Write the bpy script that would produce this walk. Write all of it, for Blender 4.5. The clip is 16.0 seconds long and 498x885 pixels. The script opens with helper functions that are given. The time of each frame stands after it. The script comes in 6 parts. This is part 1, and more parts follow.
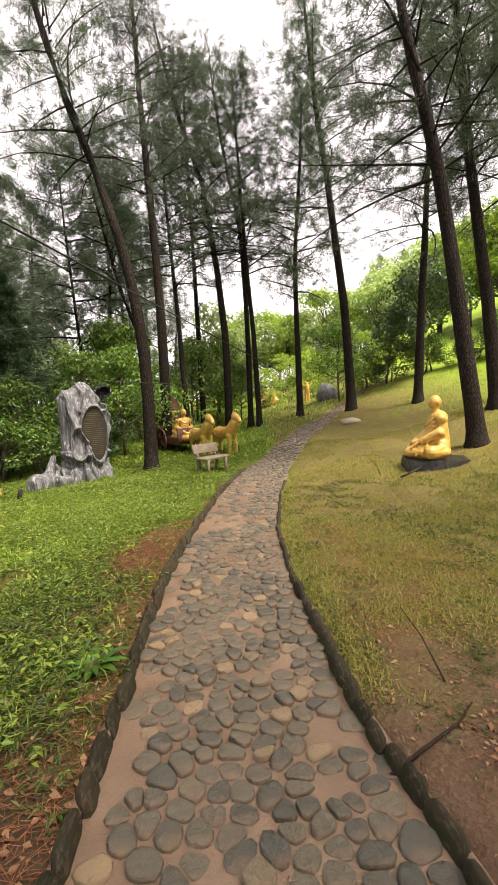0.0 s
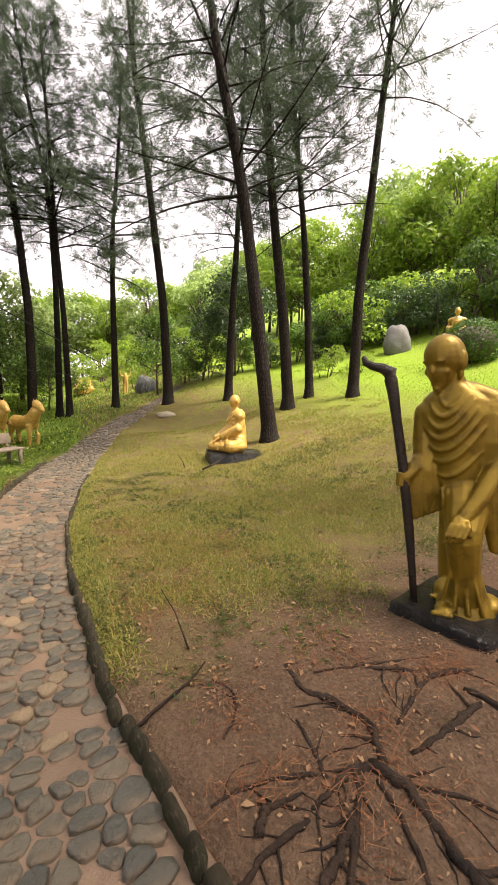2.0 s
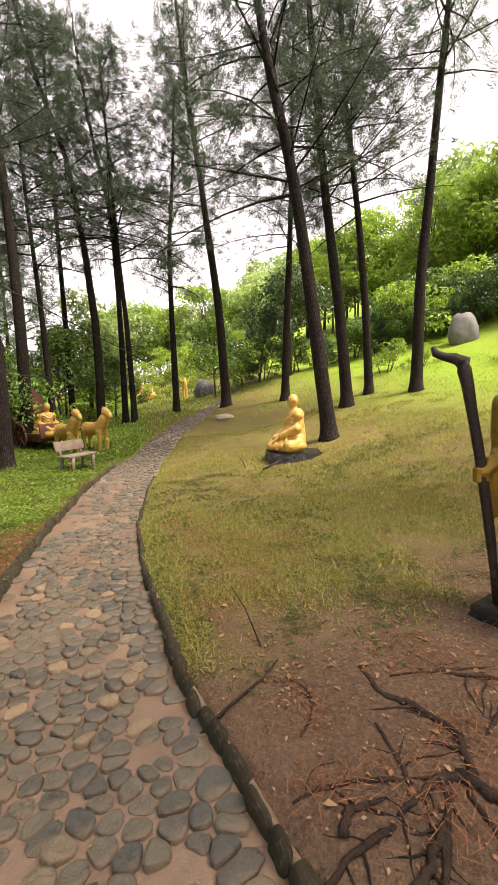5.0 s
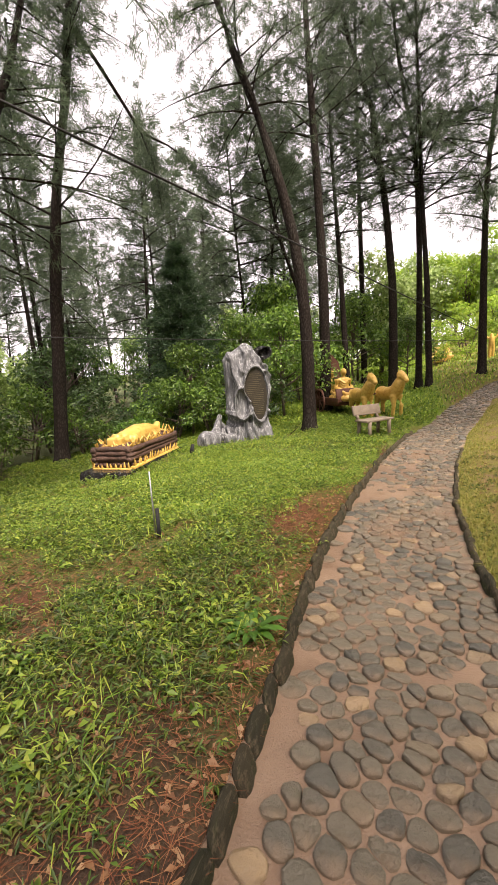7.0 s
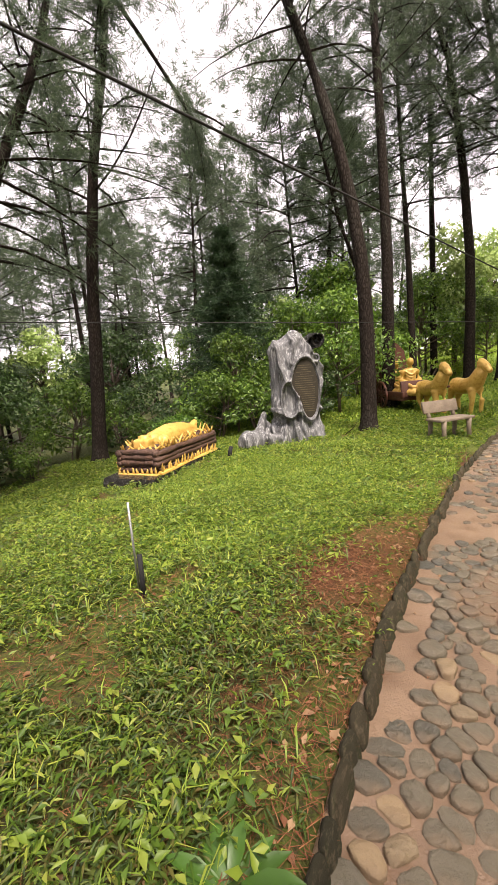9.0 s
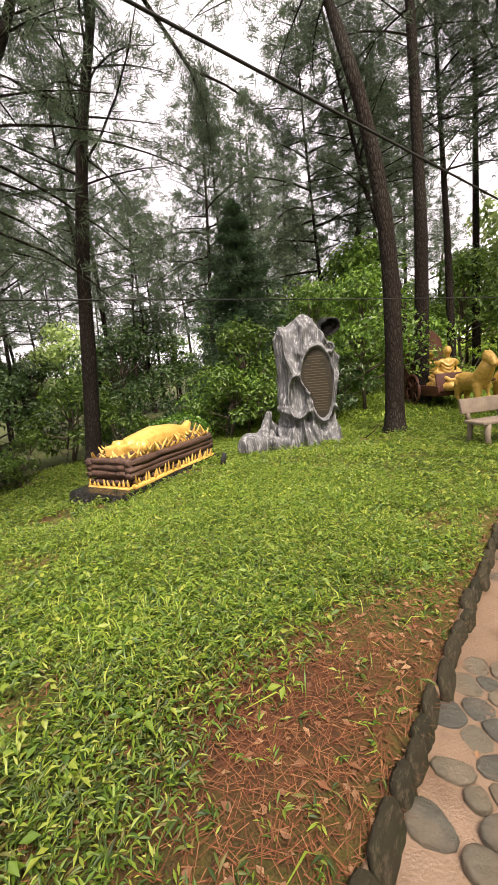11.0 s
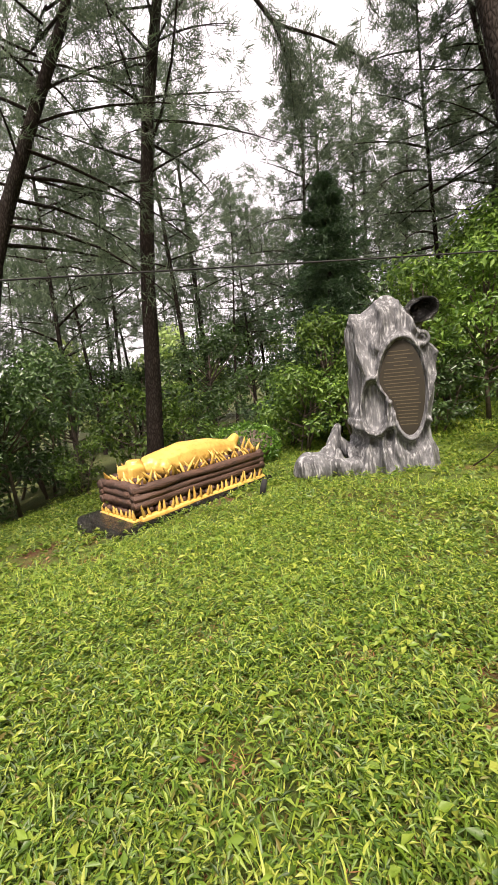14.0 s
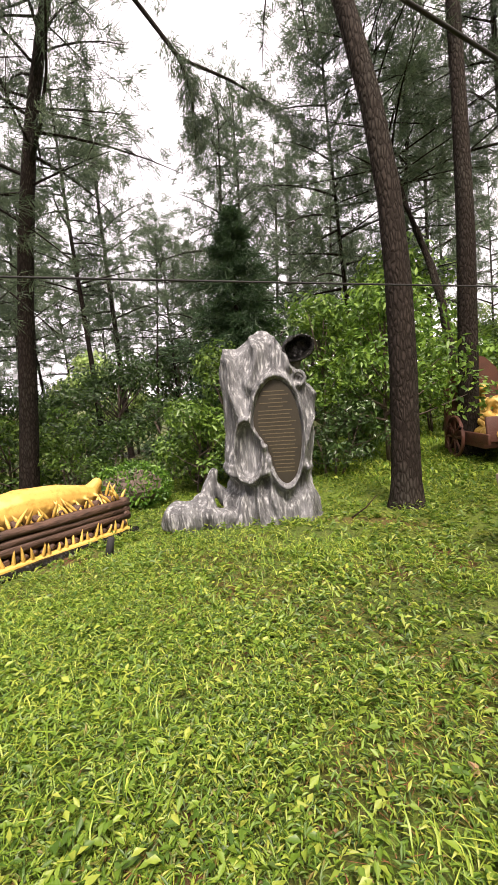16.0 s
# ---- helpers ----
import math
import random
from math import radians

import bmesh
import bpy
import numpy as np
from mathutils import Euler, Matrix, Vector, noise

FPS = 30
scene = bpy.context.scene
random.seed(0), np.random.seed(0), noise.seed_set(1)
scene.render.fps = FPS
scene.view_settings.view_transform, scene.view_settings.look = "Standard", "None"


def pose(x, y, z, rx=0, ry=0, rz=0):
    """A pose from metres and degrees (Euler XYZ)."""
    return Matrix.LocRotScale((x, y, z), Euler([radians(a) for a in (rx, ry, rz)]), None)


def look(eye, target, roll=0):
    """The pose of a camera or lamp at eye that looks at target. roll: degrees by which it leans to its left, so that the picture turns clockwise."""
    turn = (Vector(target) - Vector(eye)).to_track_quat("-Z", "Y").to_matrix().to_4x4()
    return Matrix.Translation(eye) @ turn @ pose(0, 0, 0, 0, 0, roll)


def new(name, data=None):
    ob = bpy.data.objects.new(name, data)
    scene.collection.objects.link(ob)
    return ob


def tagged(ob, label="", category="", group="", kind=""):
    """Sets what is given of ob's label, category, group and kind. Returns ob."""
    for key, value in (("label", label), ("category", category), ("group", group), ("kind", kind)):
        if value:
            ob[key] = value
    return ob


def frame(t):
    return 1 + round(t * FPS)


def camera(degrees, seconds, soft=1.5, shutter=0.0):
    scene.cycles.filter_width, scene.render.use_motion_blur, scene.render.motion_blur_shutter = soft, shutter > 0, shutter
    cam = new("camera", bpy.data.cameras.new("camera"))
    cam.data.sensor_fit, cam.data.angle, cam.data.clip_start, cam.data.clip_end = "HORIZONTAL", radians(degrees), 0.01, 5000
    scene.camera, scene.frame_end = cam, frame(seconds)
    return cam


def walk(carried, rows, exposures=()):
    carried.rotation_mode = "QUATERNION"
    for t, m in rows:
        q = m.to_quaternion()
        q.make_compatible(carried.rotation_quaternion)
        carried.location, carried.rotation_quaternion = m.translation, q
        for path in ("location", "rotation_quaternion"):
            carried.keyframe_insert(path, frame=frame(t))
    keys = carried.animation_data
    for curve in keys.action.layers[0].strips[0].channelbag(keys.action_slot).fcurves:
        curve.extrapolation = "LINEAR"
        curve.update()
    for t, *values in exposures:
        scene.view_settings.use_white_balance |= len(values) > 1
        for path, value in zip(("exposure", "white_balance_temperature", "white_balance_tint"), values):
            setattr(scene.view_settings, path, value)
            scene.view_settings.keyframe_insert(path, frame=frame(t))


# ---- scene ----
# ---- camera and walk ----
cam = camera(63.0, 16.0)
PATH = [
    (0.0, pose(0.000, 0.000, 1.570, 85.10, 2.10, -0.20)),
    (0.5, pose(0.084, -0.046, 1.578, 84.60, 1.00, -6.60)),
    (1.0, pose(0.167, -0.106, 1.585, 84.20, -0.10, -13.20)),
    (1.5, pose(0.274, -0.160, 1.585, 83.90, -1.00, -19.10)),
    (2.0, pose(0.350, -0.205, 1.593, 83.90, -1.20, -24.30)),
    (2.5, pose(0.395, -0.251, 1.593, 84.10, -0.90, -28.00)),
    (3.0, pose(0.418, -0.281, 1.585, 84.30, -0.30, -29.80)),
    (5.5, pose(0.175, -0.122, 1.578, 83.60, 1.70, -7.90)),
    (6.0, pose(-0.015, -0.030, 1.555, 82.80, 2.20, 2.70)),
    (6.5, pose(-0.129, 0.084, 1.532, 81.70, 2.70, 12.90)),
    (7.0, pose(-0.122, 0.327, 1.524, 80.70, 3.20, 21.60)),
    (7.5, pose(-0.129, 0.585, 1.486, 80.20, 3.50, 26.20)),
    (8.0, pose(-0.266, 0.912, 1.502, 80.50, 3.70, 28.00)),
    (10.5, pose(-0.464, 2.736, 1.403, 79.80, 4.50, 32.40)),
    (11.0, pose(-0.517, 3.116, 1.403, 79.90, 4.70, 34.40)),
    (11.5, pose(-0.532, 3.458, 1.395, 79.80, 4.90, 37.70)),
    (12.0, pose(-0.555, 3.800, 1.365, 79.60, 5.10, 41.00)),
    (12.5, pose(-0.654, 4.157, 1.380, 80.10, 5.30, 44.10)),
    (13.0, pose(-0.676, 4.476, 1.380, 80.00, 5.40, 47.60)),
    (13.5, pose(-0.684, 4.788, 1.350, 79.90, 5.40, 50.40)),
    (14.0, pose(-0.760, 5.100, 1.372, 81.20, 5.50, 51.20)),
    (14.5, pose(-0.745, 5.419, 1.372, 82.10, 5.50, 51.90)),
    (15.0, pose(-0.654, 5.746, 1.395, 83.20, 5.50, 52.00)),
    (15.5, pose(-0.654, 6.103, 1.380, 84.30, 4.90, 47.90)),
    (16.0, pose(-0.608, 6.384, 1.403, 84.80, 3.80, 43.30)),
]
walk(cam, PATH, [(0.0, 1.2, 7300.0, 17.0), (3.0, 1.29, 7250.0, 17.0), (6.0, 1.24, 7300.0, 20.0), (8.0, 1.3, 7250.0, 20.0), (11.0, 1.24, 7200.0, 19.0), (16.0, 1.38, 7150.0, 20.0)])

# ---- world and sun ----
world = bpy.data.worlds.new("overcast_sky")
scene.world = world
world.use_nodes = True
wn, wl = world.node_tree.nodes, world.node_tree.links
sky = wn.new("ShaderNodeTexSky")
sky.sky_type, sky.sun_disc = "NISHITA", False
sky.sun_elevation, sky.sun_rotation = radians(60), radians(125)
sky.air_density, sky.dust_density = 1.0, 6.0
cloud = wn.new("ShaderNodeMix")
cloud.data_type = "RGBA"
cloud.inputs[0].default_value = 0.86
cloud.inputs[7].default_value = (10.5, 10.4, 11.1, 1)
wl.new(sky.outputs[0], cloud.inputs[6])
wl.new(cloud.outputs[2], wn["Background"].inputs[0])
wn["Background"].inputs[1].default_value = 0.08
sun = new("sun", bpy.data.lights.new("sun", "SUN"))
sun.data.energy, sun.data.angle, sun.data.color = 4.2, radians(20), (1.0, 0.95, 0.86)
SUN_AZ, SUN_EL = radians(125), radians(60)
sun.matrix_world = look((0, 0, 30), (-math.sin(SUN_AZ) * math.cos(SUN_EL), -math.cos(SUN_AZ) * math.cos(SUN_EL), 30 - math.sin(SUN_EL)))


# ---- material helpers ----
def mat(name, base, rough=0.8, metal=0.0):
    m = bpy.data.materials.new(name)
    m.use_nodes = True
    b = m.node_tree.nodes["Principled BSDF"]
    b.inputs["Base Color"].default_value = (*base, 1)
    b.inputs["Roughness"].default_value = rough
    b.inputs["Metallic"].default_value = metal
    return m


def dull(m, amount=0.15):
    """Takes the sheen off rough or porous surfaces."""
    m.node_tree.nodes["Principled BSDF"].inputs["Specular IOR Level"].default_value = amount
    return m


def node(m, kind, **values):
    n = m.node_tree.nodes.new(kind)
    for key, v in values.items():
        n.inputs[key].default_value = v
    return n


def link(m, a, b):
    m.node_tree.links.new(a, b)


def coords(m, scale=(1, 1, 1)):
    tc = node(m, "ShaderNodeTexCoord")
    mp = node(m, "ShaderNodeMapping")
    mp.inputs["Scale"].default_value = scale
    link(m, tc.outputs["Object"], mp.inputs["Vector"])
    return mp.outputs["Vector"]


def noise_fac(m, vec, scale, detail=6.0, lo=0.3, hi=0.7, rough=0.6):
    n = node(m, "ShaderNodeTexNoise", Scale=scale, Detail=detail, Roughness=rough)
    link(m, vec, n.inputs["Vector"])
    r = node(m, "ShaderNodeMapRange")
    r.inputs["From Min"].default_value, r.inputs["From Max"].default_value = lo, hi
    link(m, n.outputs["Fac"], r.inputs["Value"])
    return r.outputs["Result"]


def mix(m, fac, a, b):
    n = node(m, "ShaderNodeMix")
    n.data_type = "RGBA"
    for value, slot in ((fac, 0), (a, 6), (b, 7)):
        if isinstance(value, tuple):
            n.inputs[slot].default_value = (*value, 1)
        elif isinstance(value, (int, float)):
            n.inputs[slot].default_value = value
        else:
            link(m, value, n.inputs[slot])
    return n.outputs[2]


def bump(m, height, strength=0.5, dist=0.02):
    b = node(m, "ShaderNodeBump", Strength=strength, Distance=dist)
    link(m, height, b.inputs["Height"])
    link(m, b.outputs[0], m.node_tree.nodes["Principled BSDF"].inputs["Normal"])


def colour(m, socket):
    link(m, socket, m.node_tree.nodes["Principled BSDF"].inputs["Base Color"])


def mottled(name, a, b, scale, rough=0.8, metal=0.0, c=None, fine=60.0, bump_s=0.4, bump_d=0.01, stretch=(1, 1, 1)):
    m = mat(name, a, rough, metal)
    v = coords(m, stretch)
    col = mix(m, noise_fac(m, v, scale), a, b)
    if c:
        col = mix(m, noise_fac(m, v, scale * 4.3, lo=0.5, hi=0.72), col, c)
    f = noise_fac(m, v, fine, 8.0, 0.25, 0.75)
    colour(m, col)
    bump(m, f, bump_s, bump_d)
    return m


def foliage(name, cols, rough=0.55, trans=0.35):
    """Leaf paint: each leaf has its own green, and some light comes through."""
    m = mat(name, cols[0], rough)
    nt = m.node_tree
    g = node(m, "ShaderNodeNewGeometry")
    o = node(m, "ShaderNodeObjectInfo")
    ramp = node(m, "ShaderNodeValToRGB")
    els = ramp.color_ramp.elements
    els[0].color, els[1].color = (*cols[0], 1), (*cols[-1], 1)
    for i, c in enumerate(cols[1:-1]):
        els.new((i + 1) / (len(cols) - 1)).color = (*c, 1)
    link(m, g.outputs["Random Per Island"], ramp.inputs[0])
    hsv = node(m, "ShaderNodeHueSaturation")
    rng = node(m, "ShaderNodeMapRange")
    rng.inputs["To Min"].default_value, rng.inputs["To Max"].default_value = 0.75, 1.25
    link(m, o.outputs["Random"], rng.inputs["Value"])
    link(m, rng.outputs[0], hsv.inputs["Value"])
    link(m, ramp.outputs[0], hsv.inputs["Color"])
    colour(m, hsv.outputs[0])
    tr = node(m, "ShaderNodeBsdfTranslucent")
    link(m, hsv.outputs[0], tr.inputs["Color"])
    ms = node(m, "ShaderNodeMixShader")
    ms.inputs[0].default_value = trans
    link(m, nt.nodes["Principled BSDF"].outputs[0], ms.inputs[1])
    link(m, tr.outputs[0], ms.inputs[2])
    link(m, ms.outputs[0], nt.nodes["Material Output"].inputs["Surface"])
    return m


# ---- the lie of the land ----
def softplus(v, w):
    return w * np.logaddexp(0, v / w)


def smooth(v):
    v = np.clip(v, 0, 1)
    return v * v * (3 - 2 * v)


PATH_Y = (-14, -6, -2, 0, 1.25, 2.0, 2.8, 3.8, 5.2, 7.6, 10.5, 13.8, 15.4, 18.0, 20.2, 23.0, 27.0)
PATH_L = (-5.0, -1.6, -0.85, -0.72, -0.69, -0.71, -0.77, -0.81, -0.75, -0.64, -0.24, 0.70, 1.62, 3.10, 4.20, 6.2, 9.7)
PATH_R = (-3.4, -0.1, 0.85, 0.9, 0.65, 0.47, 0.41, 0.33, 0.32, 0.54, 1.02, 1.98, 2.72, 3.85, 4.95, 6.9, 10.4)


def path_left(y):
    return np.interp(y, PATH_Y, PATH_L)


def path_right(y):
    return np.interp(y, PATH_Y, PATH_R)


def land(x, y):
    """Height of the land before the path is sunk into it."""
    x, y = np.asarray(x, float), np.asarray(y, float)
    foot = 4.4 - 0.5 * smooth((y - 1) / 6)
    hill = 0.30 * softplus(x - foot, 0.5) - 0.22 * softplus(x - 60, 8)
    start = 9.5 + 5.5 * smooth((2.5 - x) / 3.5)
    rise = 0.11 * softplus(y - start, 1.2) - 0.10 * softplus(y - 45, 6)
    rise = rise - 0.12 * smooth((y - 4) / 4) * smooth((3 - x) / 3)
    fall = (0.10 + 0.08 * smooth((8.5 - y) / 3)) * softplus(-x - 4, 0.6)
    fall = fall - 0.12 * softplus(-x - 30, 6)
    hill = hill + 0.22 * softplus(x - 19, 2.5) - 0.2 * softplus(x - 75, 6)
    rough = 0.02 * np.sin(1.7 * x + 0.6 * y) * np.sin(1.3 * y - 0.5 * x)
    return hill + rise - fall + rough


def ground_z(x, y):
    """Height of the soil: banks beside the path, and the path's trench."""
    x, y = np.asarray(x, float), np.asarray(y, float)
    left, right = path_left(y), path_right(y)
    bank = 0.06 * smooth((x - right) / 0.25) * (1 - smooth((x - right - 1.2) / 1.5))
    bank = bank + 0.03 * smooth((left - x) / 0.25) * (1 - smooth((left - x - 1.0) / 1.5))
    trench = smooth((x - left + 0.06) / 0.1) * smooth((right + 0.06 - x) / 0.1)
    return land(x, y) + bank - 0.10 * trench


def gz(x, y):
    return float(ground_z(x, y))


# ---- mesh helpers ----
def mesh_np(name, verts, tris, mats, mat_index=None, flat=True):
    """A mesh from arrays of vertices and triangles."""
    verts, tris = np.asarray(verts, np.float32), np.asarray(tris, np.int32)
    me = bpy.data.meshes.new(name)
    me.vertices.add(len(verts))
    me.vertices.foreach_set("co", verts.ravel())
    me.loops.add(tris.size)
    me.loops.foreach_set("vertex_index", tris.ravel())
    me.polygons.add(len(tris))
    me.polygons.foreach_set("loop_start", np.arange(0, tris.size, 3, dtype=np.int32))
    me.polygons.foreach_set("loop_total", np.full(len(tris), 3, np.int32))
    for m in mats:
        me.materials.append(m)
    if mat_index is not None:
        me.polygons.foreach_set("material_index", np.asarray(mat_index, np.int32))
    me.update(calc_edges=True)
    me.validate()
    if not flat:
        me.shade_smooth()
    return me


def part(name, bm, material, parent=None, label="", smooth_faces=True):
    """Links a bmesh as one mesh object under a thing or a part."""
    me = bpy.data.meshes.new(name)
    bm.to_mesh(me)
    bm.free()
    for m in material if isinstance(material, (list, tuple)) else [material]:
        me.materials.append(m)
    if smooth_faces:
        me.shade_smooth()
    ob = new(name, me)
    ob.parent = parent
    if label:
        tagged(ob, label)
    return ob


def thing(name, x, y, z, rz, label, category, group="", kind=""):
    ob = new(name)
    ob.empty_display_size = 0.1
    ob.matrix_world = pose(x, y, z, 0, 0, rz)
    return tagged(ob, label, category, group, kind)


def tube(bm, pts, radii, sides=8, wobble=0.0, mat_i=0, rng=None):
    """A bent tapered tube with closed ends."""
    pts = [Vector(p) for p in pts]
    rings = []
    for i, p in enumerate(pts):
        d = (pts[min(i + 1, len(pts) - 1)] - pts[max(i - 1, 0)]).normalized()
        u = d.orthogonal().normalized() if abs(d.z) > 0.95 else d.cross(Vector((0, 0, 1))).normalized()
        if abs(d.z) > 0.95:
            u = (Vector((1, 0, 0)) - d * d.x).normalized()
        w = d.cross(u)
        ring = []
        for k in range(sides):
            a = 2 * math.pi * k / sides
            r = radii[i] * (1 + (rng.uniform(-wobble, wobble) if rng else 0))
            ring.append(bm.verts.new(p + (u * math.cos(a) + w * math.sin(a)) * r))
        rings.append(ring)
    for a, b in zip(rings, rings[1:]):
        for k in range(sides):
            f = bm.faces.new((a[k], a[(k + 1) % sides], b[(k + 1) % sides], b[k]))
            f.material_index = mat_i
    for ring, flip in ((rings[0], True), (rings[-1], False)):
        f = bm.faces.new(ring[::-1] if flip else ring)
        f.material_index = mat_i


def ball(bm, c, r, scale=(1, 1, 1), rot=(0, 0, 0), seg=14, mat_i=0):
    m = pose(*c, *rot) @ Matrix.Diagonal((r * scale[0], r * scale[1], r * scale[2], 1))
    made = bmesh.ops.create_uvsphere(bm, u_segments=seg, v_segments=max(6, seg * 2 // 3), radius=1, matrix=m)
    for v in made["verts"]:
        for f in v.link_faces:
            f.material_index = mat_i


def limb(bm, pts, radii, sides=10, mat_i=0):
    """A limb with round ends and joints."""
    tube(bm, pts, radii, sides, mat_i=mat_i)
    for p, r in zip(pts, radii):
        ball(bm, p, r, seg=10, mat_i=mat_i)


def box(bm, c, size, rot=(0, 0, 0), bevel=0.0, mat_i=0):
    m = pose(*c, *rot) @ Matrix.Diagonal((*size, 1))
    made = bmesh.ops.create_cube(bm, size=1, matrix=m)
    faces = {f for v in made["verts"] for f in v.link_faces}
    for f in faces:
        f.material_index = mat_i
    if bevel:
        edges = {e for f in faces for e in f.edges}
        bmesh.ops.bevel(bm, geom=list(edges), offset=bevel, segments=2, affect="EDGES", profile=0.5)


def merge(ob, voxel, rounds=3):
    """Welds overlapping masses into one skin."""
    r = ob.modifiers.new("weld", "REMESH")
    r.mode, r.voxel_size, r.use_smooth_shade = "VOXEL", voxel, True
    s = ob.modifiers.new("soften", "SMOOTH")
    s.factor, s.iterations = 0.5, rounds


def lumpy(bm, amount, scale, seed=0):
    for v in bm.verts:
        p = v.co * scale + Vector((seed * 7.1, seed * 3.3, 0))
        v.co += Vector((noise.noise(p), noise.noise(p + Vector((9, 0, 0))), noise.noise(p + Vector((0, 9, 0))))) * amount

# ---- materials ----
def ground_material():
    m = mat("soil_and_turf", (0.2, 0.12, 0.07), 0.95)
    v = coords(m)
    sep = node(m, "ShaderNodeSeparateXYZ")
    link(m, v, sep.inputs[0])
    soil = mix(m, noise_fac(m, v, 2.2), (0.085, 0.052, 0.031), (0.165, 0.103, 0.064))
    soil = mix(m, noise_fac(m, v, 38, 8, 0.45, 0.75), soil, (0.2, 0.132, 0.085))
    lawn = mix(m, noise_fac(m, v, 0.9), (0.18, 0.175, 0.036), (0.3, 0.25, 0.055))
    lawn = mix(m, noise_fac(m, v, 26, 8, 0.4, 0.7), lawn, (0.11, 0.13, 0.02))
    lawn = mix(m, noise_fac(m, v, 95, 6, 0.48, 0.66), lawn, (0.075, 0.07, 0.02))
    lawn = mix(m, noise_fac(m, v, 3.1, 8, 0.42, 0.66), lawn, (0.17, 0.11, 0.055))
    lush = mix(m, noise_fac(m, v, 1.4), (0.065, 0.105, 0.015), (0.115, 0.15, 0.022))
    lush = mix(m, noise_fac(m, v, 30, 8, 0.45, 0.7), lush, (0.035, 0.03, 0.014))
    litter = mix(m, noise_fac(m, v, 9, 8), (0.13, 0.05, 0.024), (0.06, 0.035, 0.018))

    def ramp(sock, lo, hi):
        r = node(m, "ShaderNodeMapRange")
        r.inputs["From Min"].default_value, r.inputs["From Max"].default_value = lo, hi
        link(m, sock, r.inputs["Value"])
        return r.outputs[0]

    def calc(op, a, b):
        n = node(m, "ShaderNodeMath")
        n.operation = op
        for i, q in enumerate((a, b)):
            if isinstance(q, (int, float)):
                n.inputs[i].default_value = q
            else:
                link(m, q, n.inputs[i])
        n.use_clamp = op != "SUBTRACT" and op != "ADD"
        return n.outputs[0]

    x, y = sep.outputs[0], sep.outputs[1]
    warp = calc("ADD", noise_fac(m, v, 1.6, 8, 0.2, 0.8), -0.5)
    # bare soil round the roots, ahead of which the lawn begins
    edge = calc("ADD", y, calc("MULTIPLY", warp, 2.6))
    bare = calc("SUBTRACT", 1.0, ramp(calc("SUBTRACT", edge, calc("MULTIPLY", ramp(x, 0, 12), 3.0)), 1.5, 3.4))
    patch = noise_fac(m, v, 0.55, 7, 0.5, 0.68)
    # open sunlight on the far rise, painted in as a brighter green
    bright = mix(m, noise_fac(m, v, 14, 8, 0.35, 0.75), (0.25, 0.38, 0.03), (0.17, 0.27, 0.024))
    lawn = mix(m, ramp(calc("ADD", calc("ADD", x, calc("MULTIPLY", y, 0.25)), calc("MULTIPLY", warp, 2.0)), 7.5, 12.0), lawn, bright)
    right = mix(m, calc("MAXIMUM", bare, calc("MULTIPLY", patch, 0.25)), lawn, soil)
    # the lush side, with bare soil close to where the walk begins
    bare_l = calc("SUBTRACT", 1.0, ramp(edge, 1.2, 3.2))
    patch_l = noise_fac(m, v, 0.8, 7, 0.5, 0.64)
    meadow = mix(m, noise_fac(m, v, 12, 8, 0.4, 0.7), (0.11, 0.18, 0.02), (0.19, 0.26, 0.03))
    left = mix(m, ramp(y, 10.0, 15.0), mix(m, patch_l, lush, litter), meadow)
    beside = node(m, "ShaderNodeVectorMath")
    beside.operation = "DISTANCE"
    beside.inputs[1].default_value = (-1.45, 4.3, 0.0)
    link(m, v, beside.inputs[0])
    near_heap = calc("SUBTRACT", 1.0, ramp(calc("ADD", beside.outputs["Value"], calc("MULTIPLY", warp, 0.9)), 0.3, 1.0))
    left = mix(m, near_heap, left, litter)
    # this soil is painted darker to stand for shade from trees overhead
    left = mix(m, bare_l, left, mix(m, noise_fac(m, v, 5.0), (0.04, 0.025, 0.016), (0.095, 0.058, 0.036)))
    wild = mix(m, noise_fac(m, v, 2.0), (0.035, 0.055, 0.014), (0.07, 0.075, 0.022))
    left = mix(m, calc("SUBTRACT", 1.0, ramp(calc("ADD", x, calc("MULTIPLY", warp, 1.5)), -10.5, -8.5)), left, wild)
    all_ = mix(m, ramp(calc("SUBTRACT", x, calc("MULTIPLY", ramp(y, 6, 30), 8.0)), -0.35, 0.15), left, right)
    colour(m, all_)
    bump(m, noise_fac(m, v, 45, 10, 0.2, 0.8), 1.0, 0.03)
    return m


GROUND = dull(ground_material(), 0.25)
BED = mottled("mud_mortar", (0.13, 0.083, 0.052), (0.235, 0.16, 0.105), 1.2, 0.32, c=(0.125, 0.075, 0.044), fine=90, bump_s=0.5, bump_d=0.008)


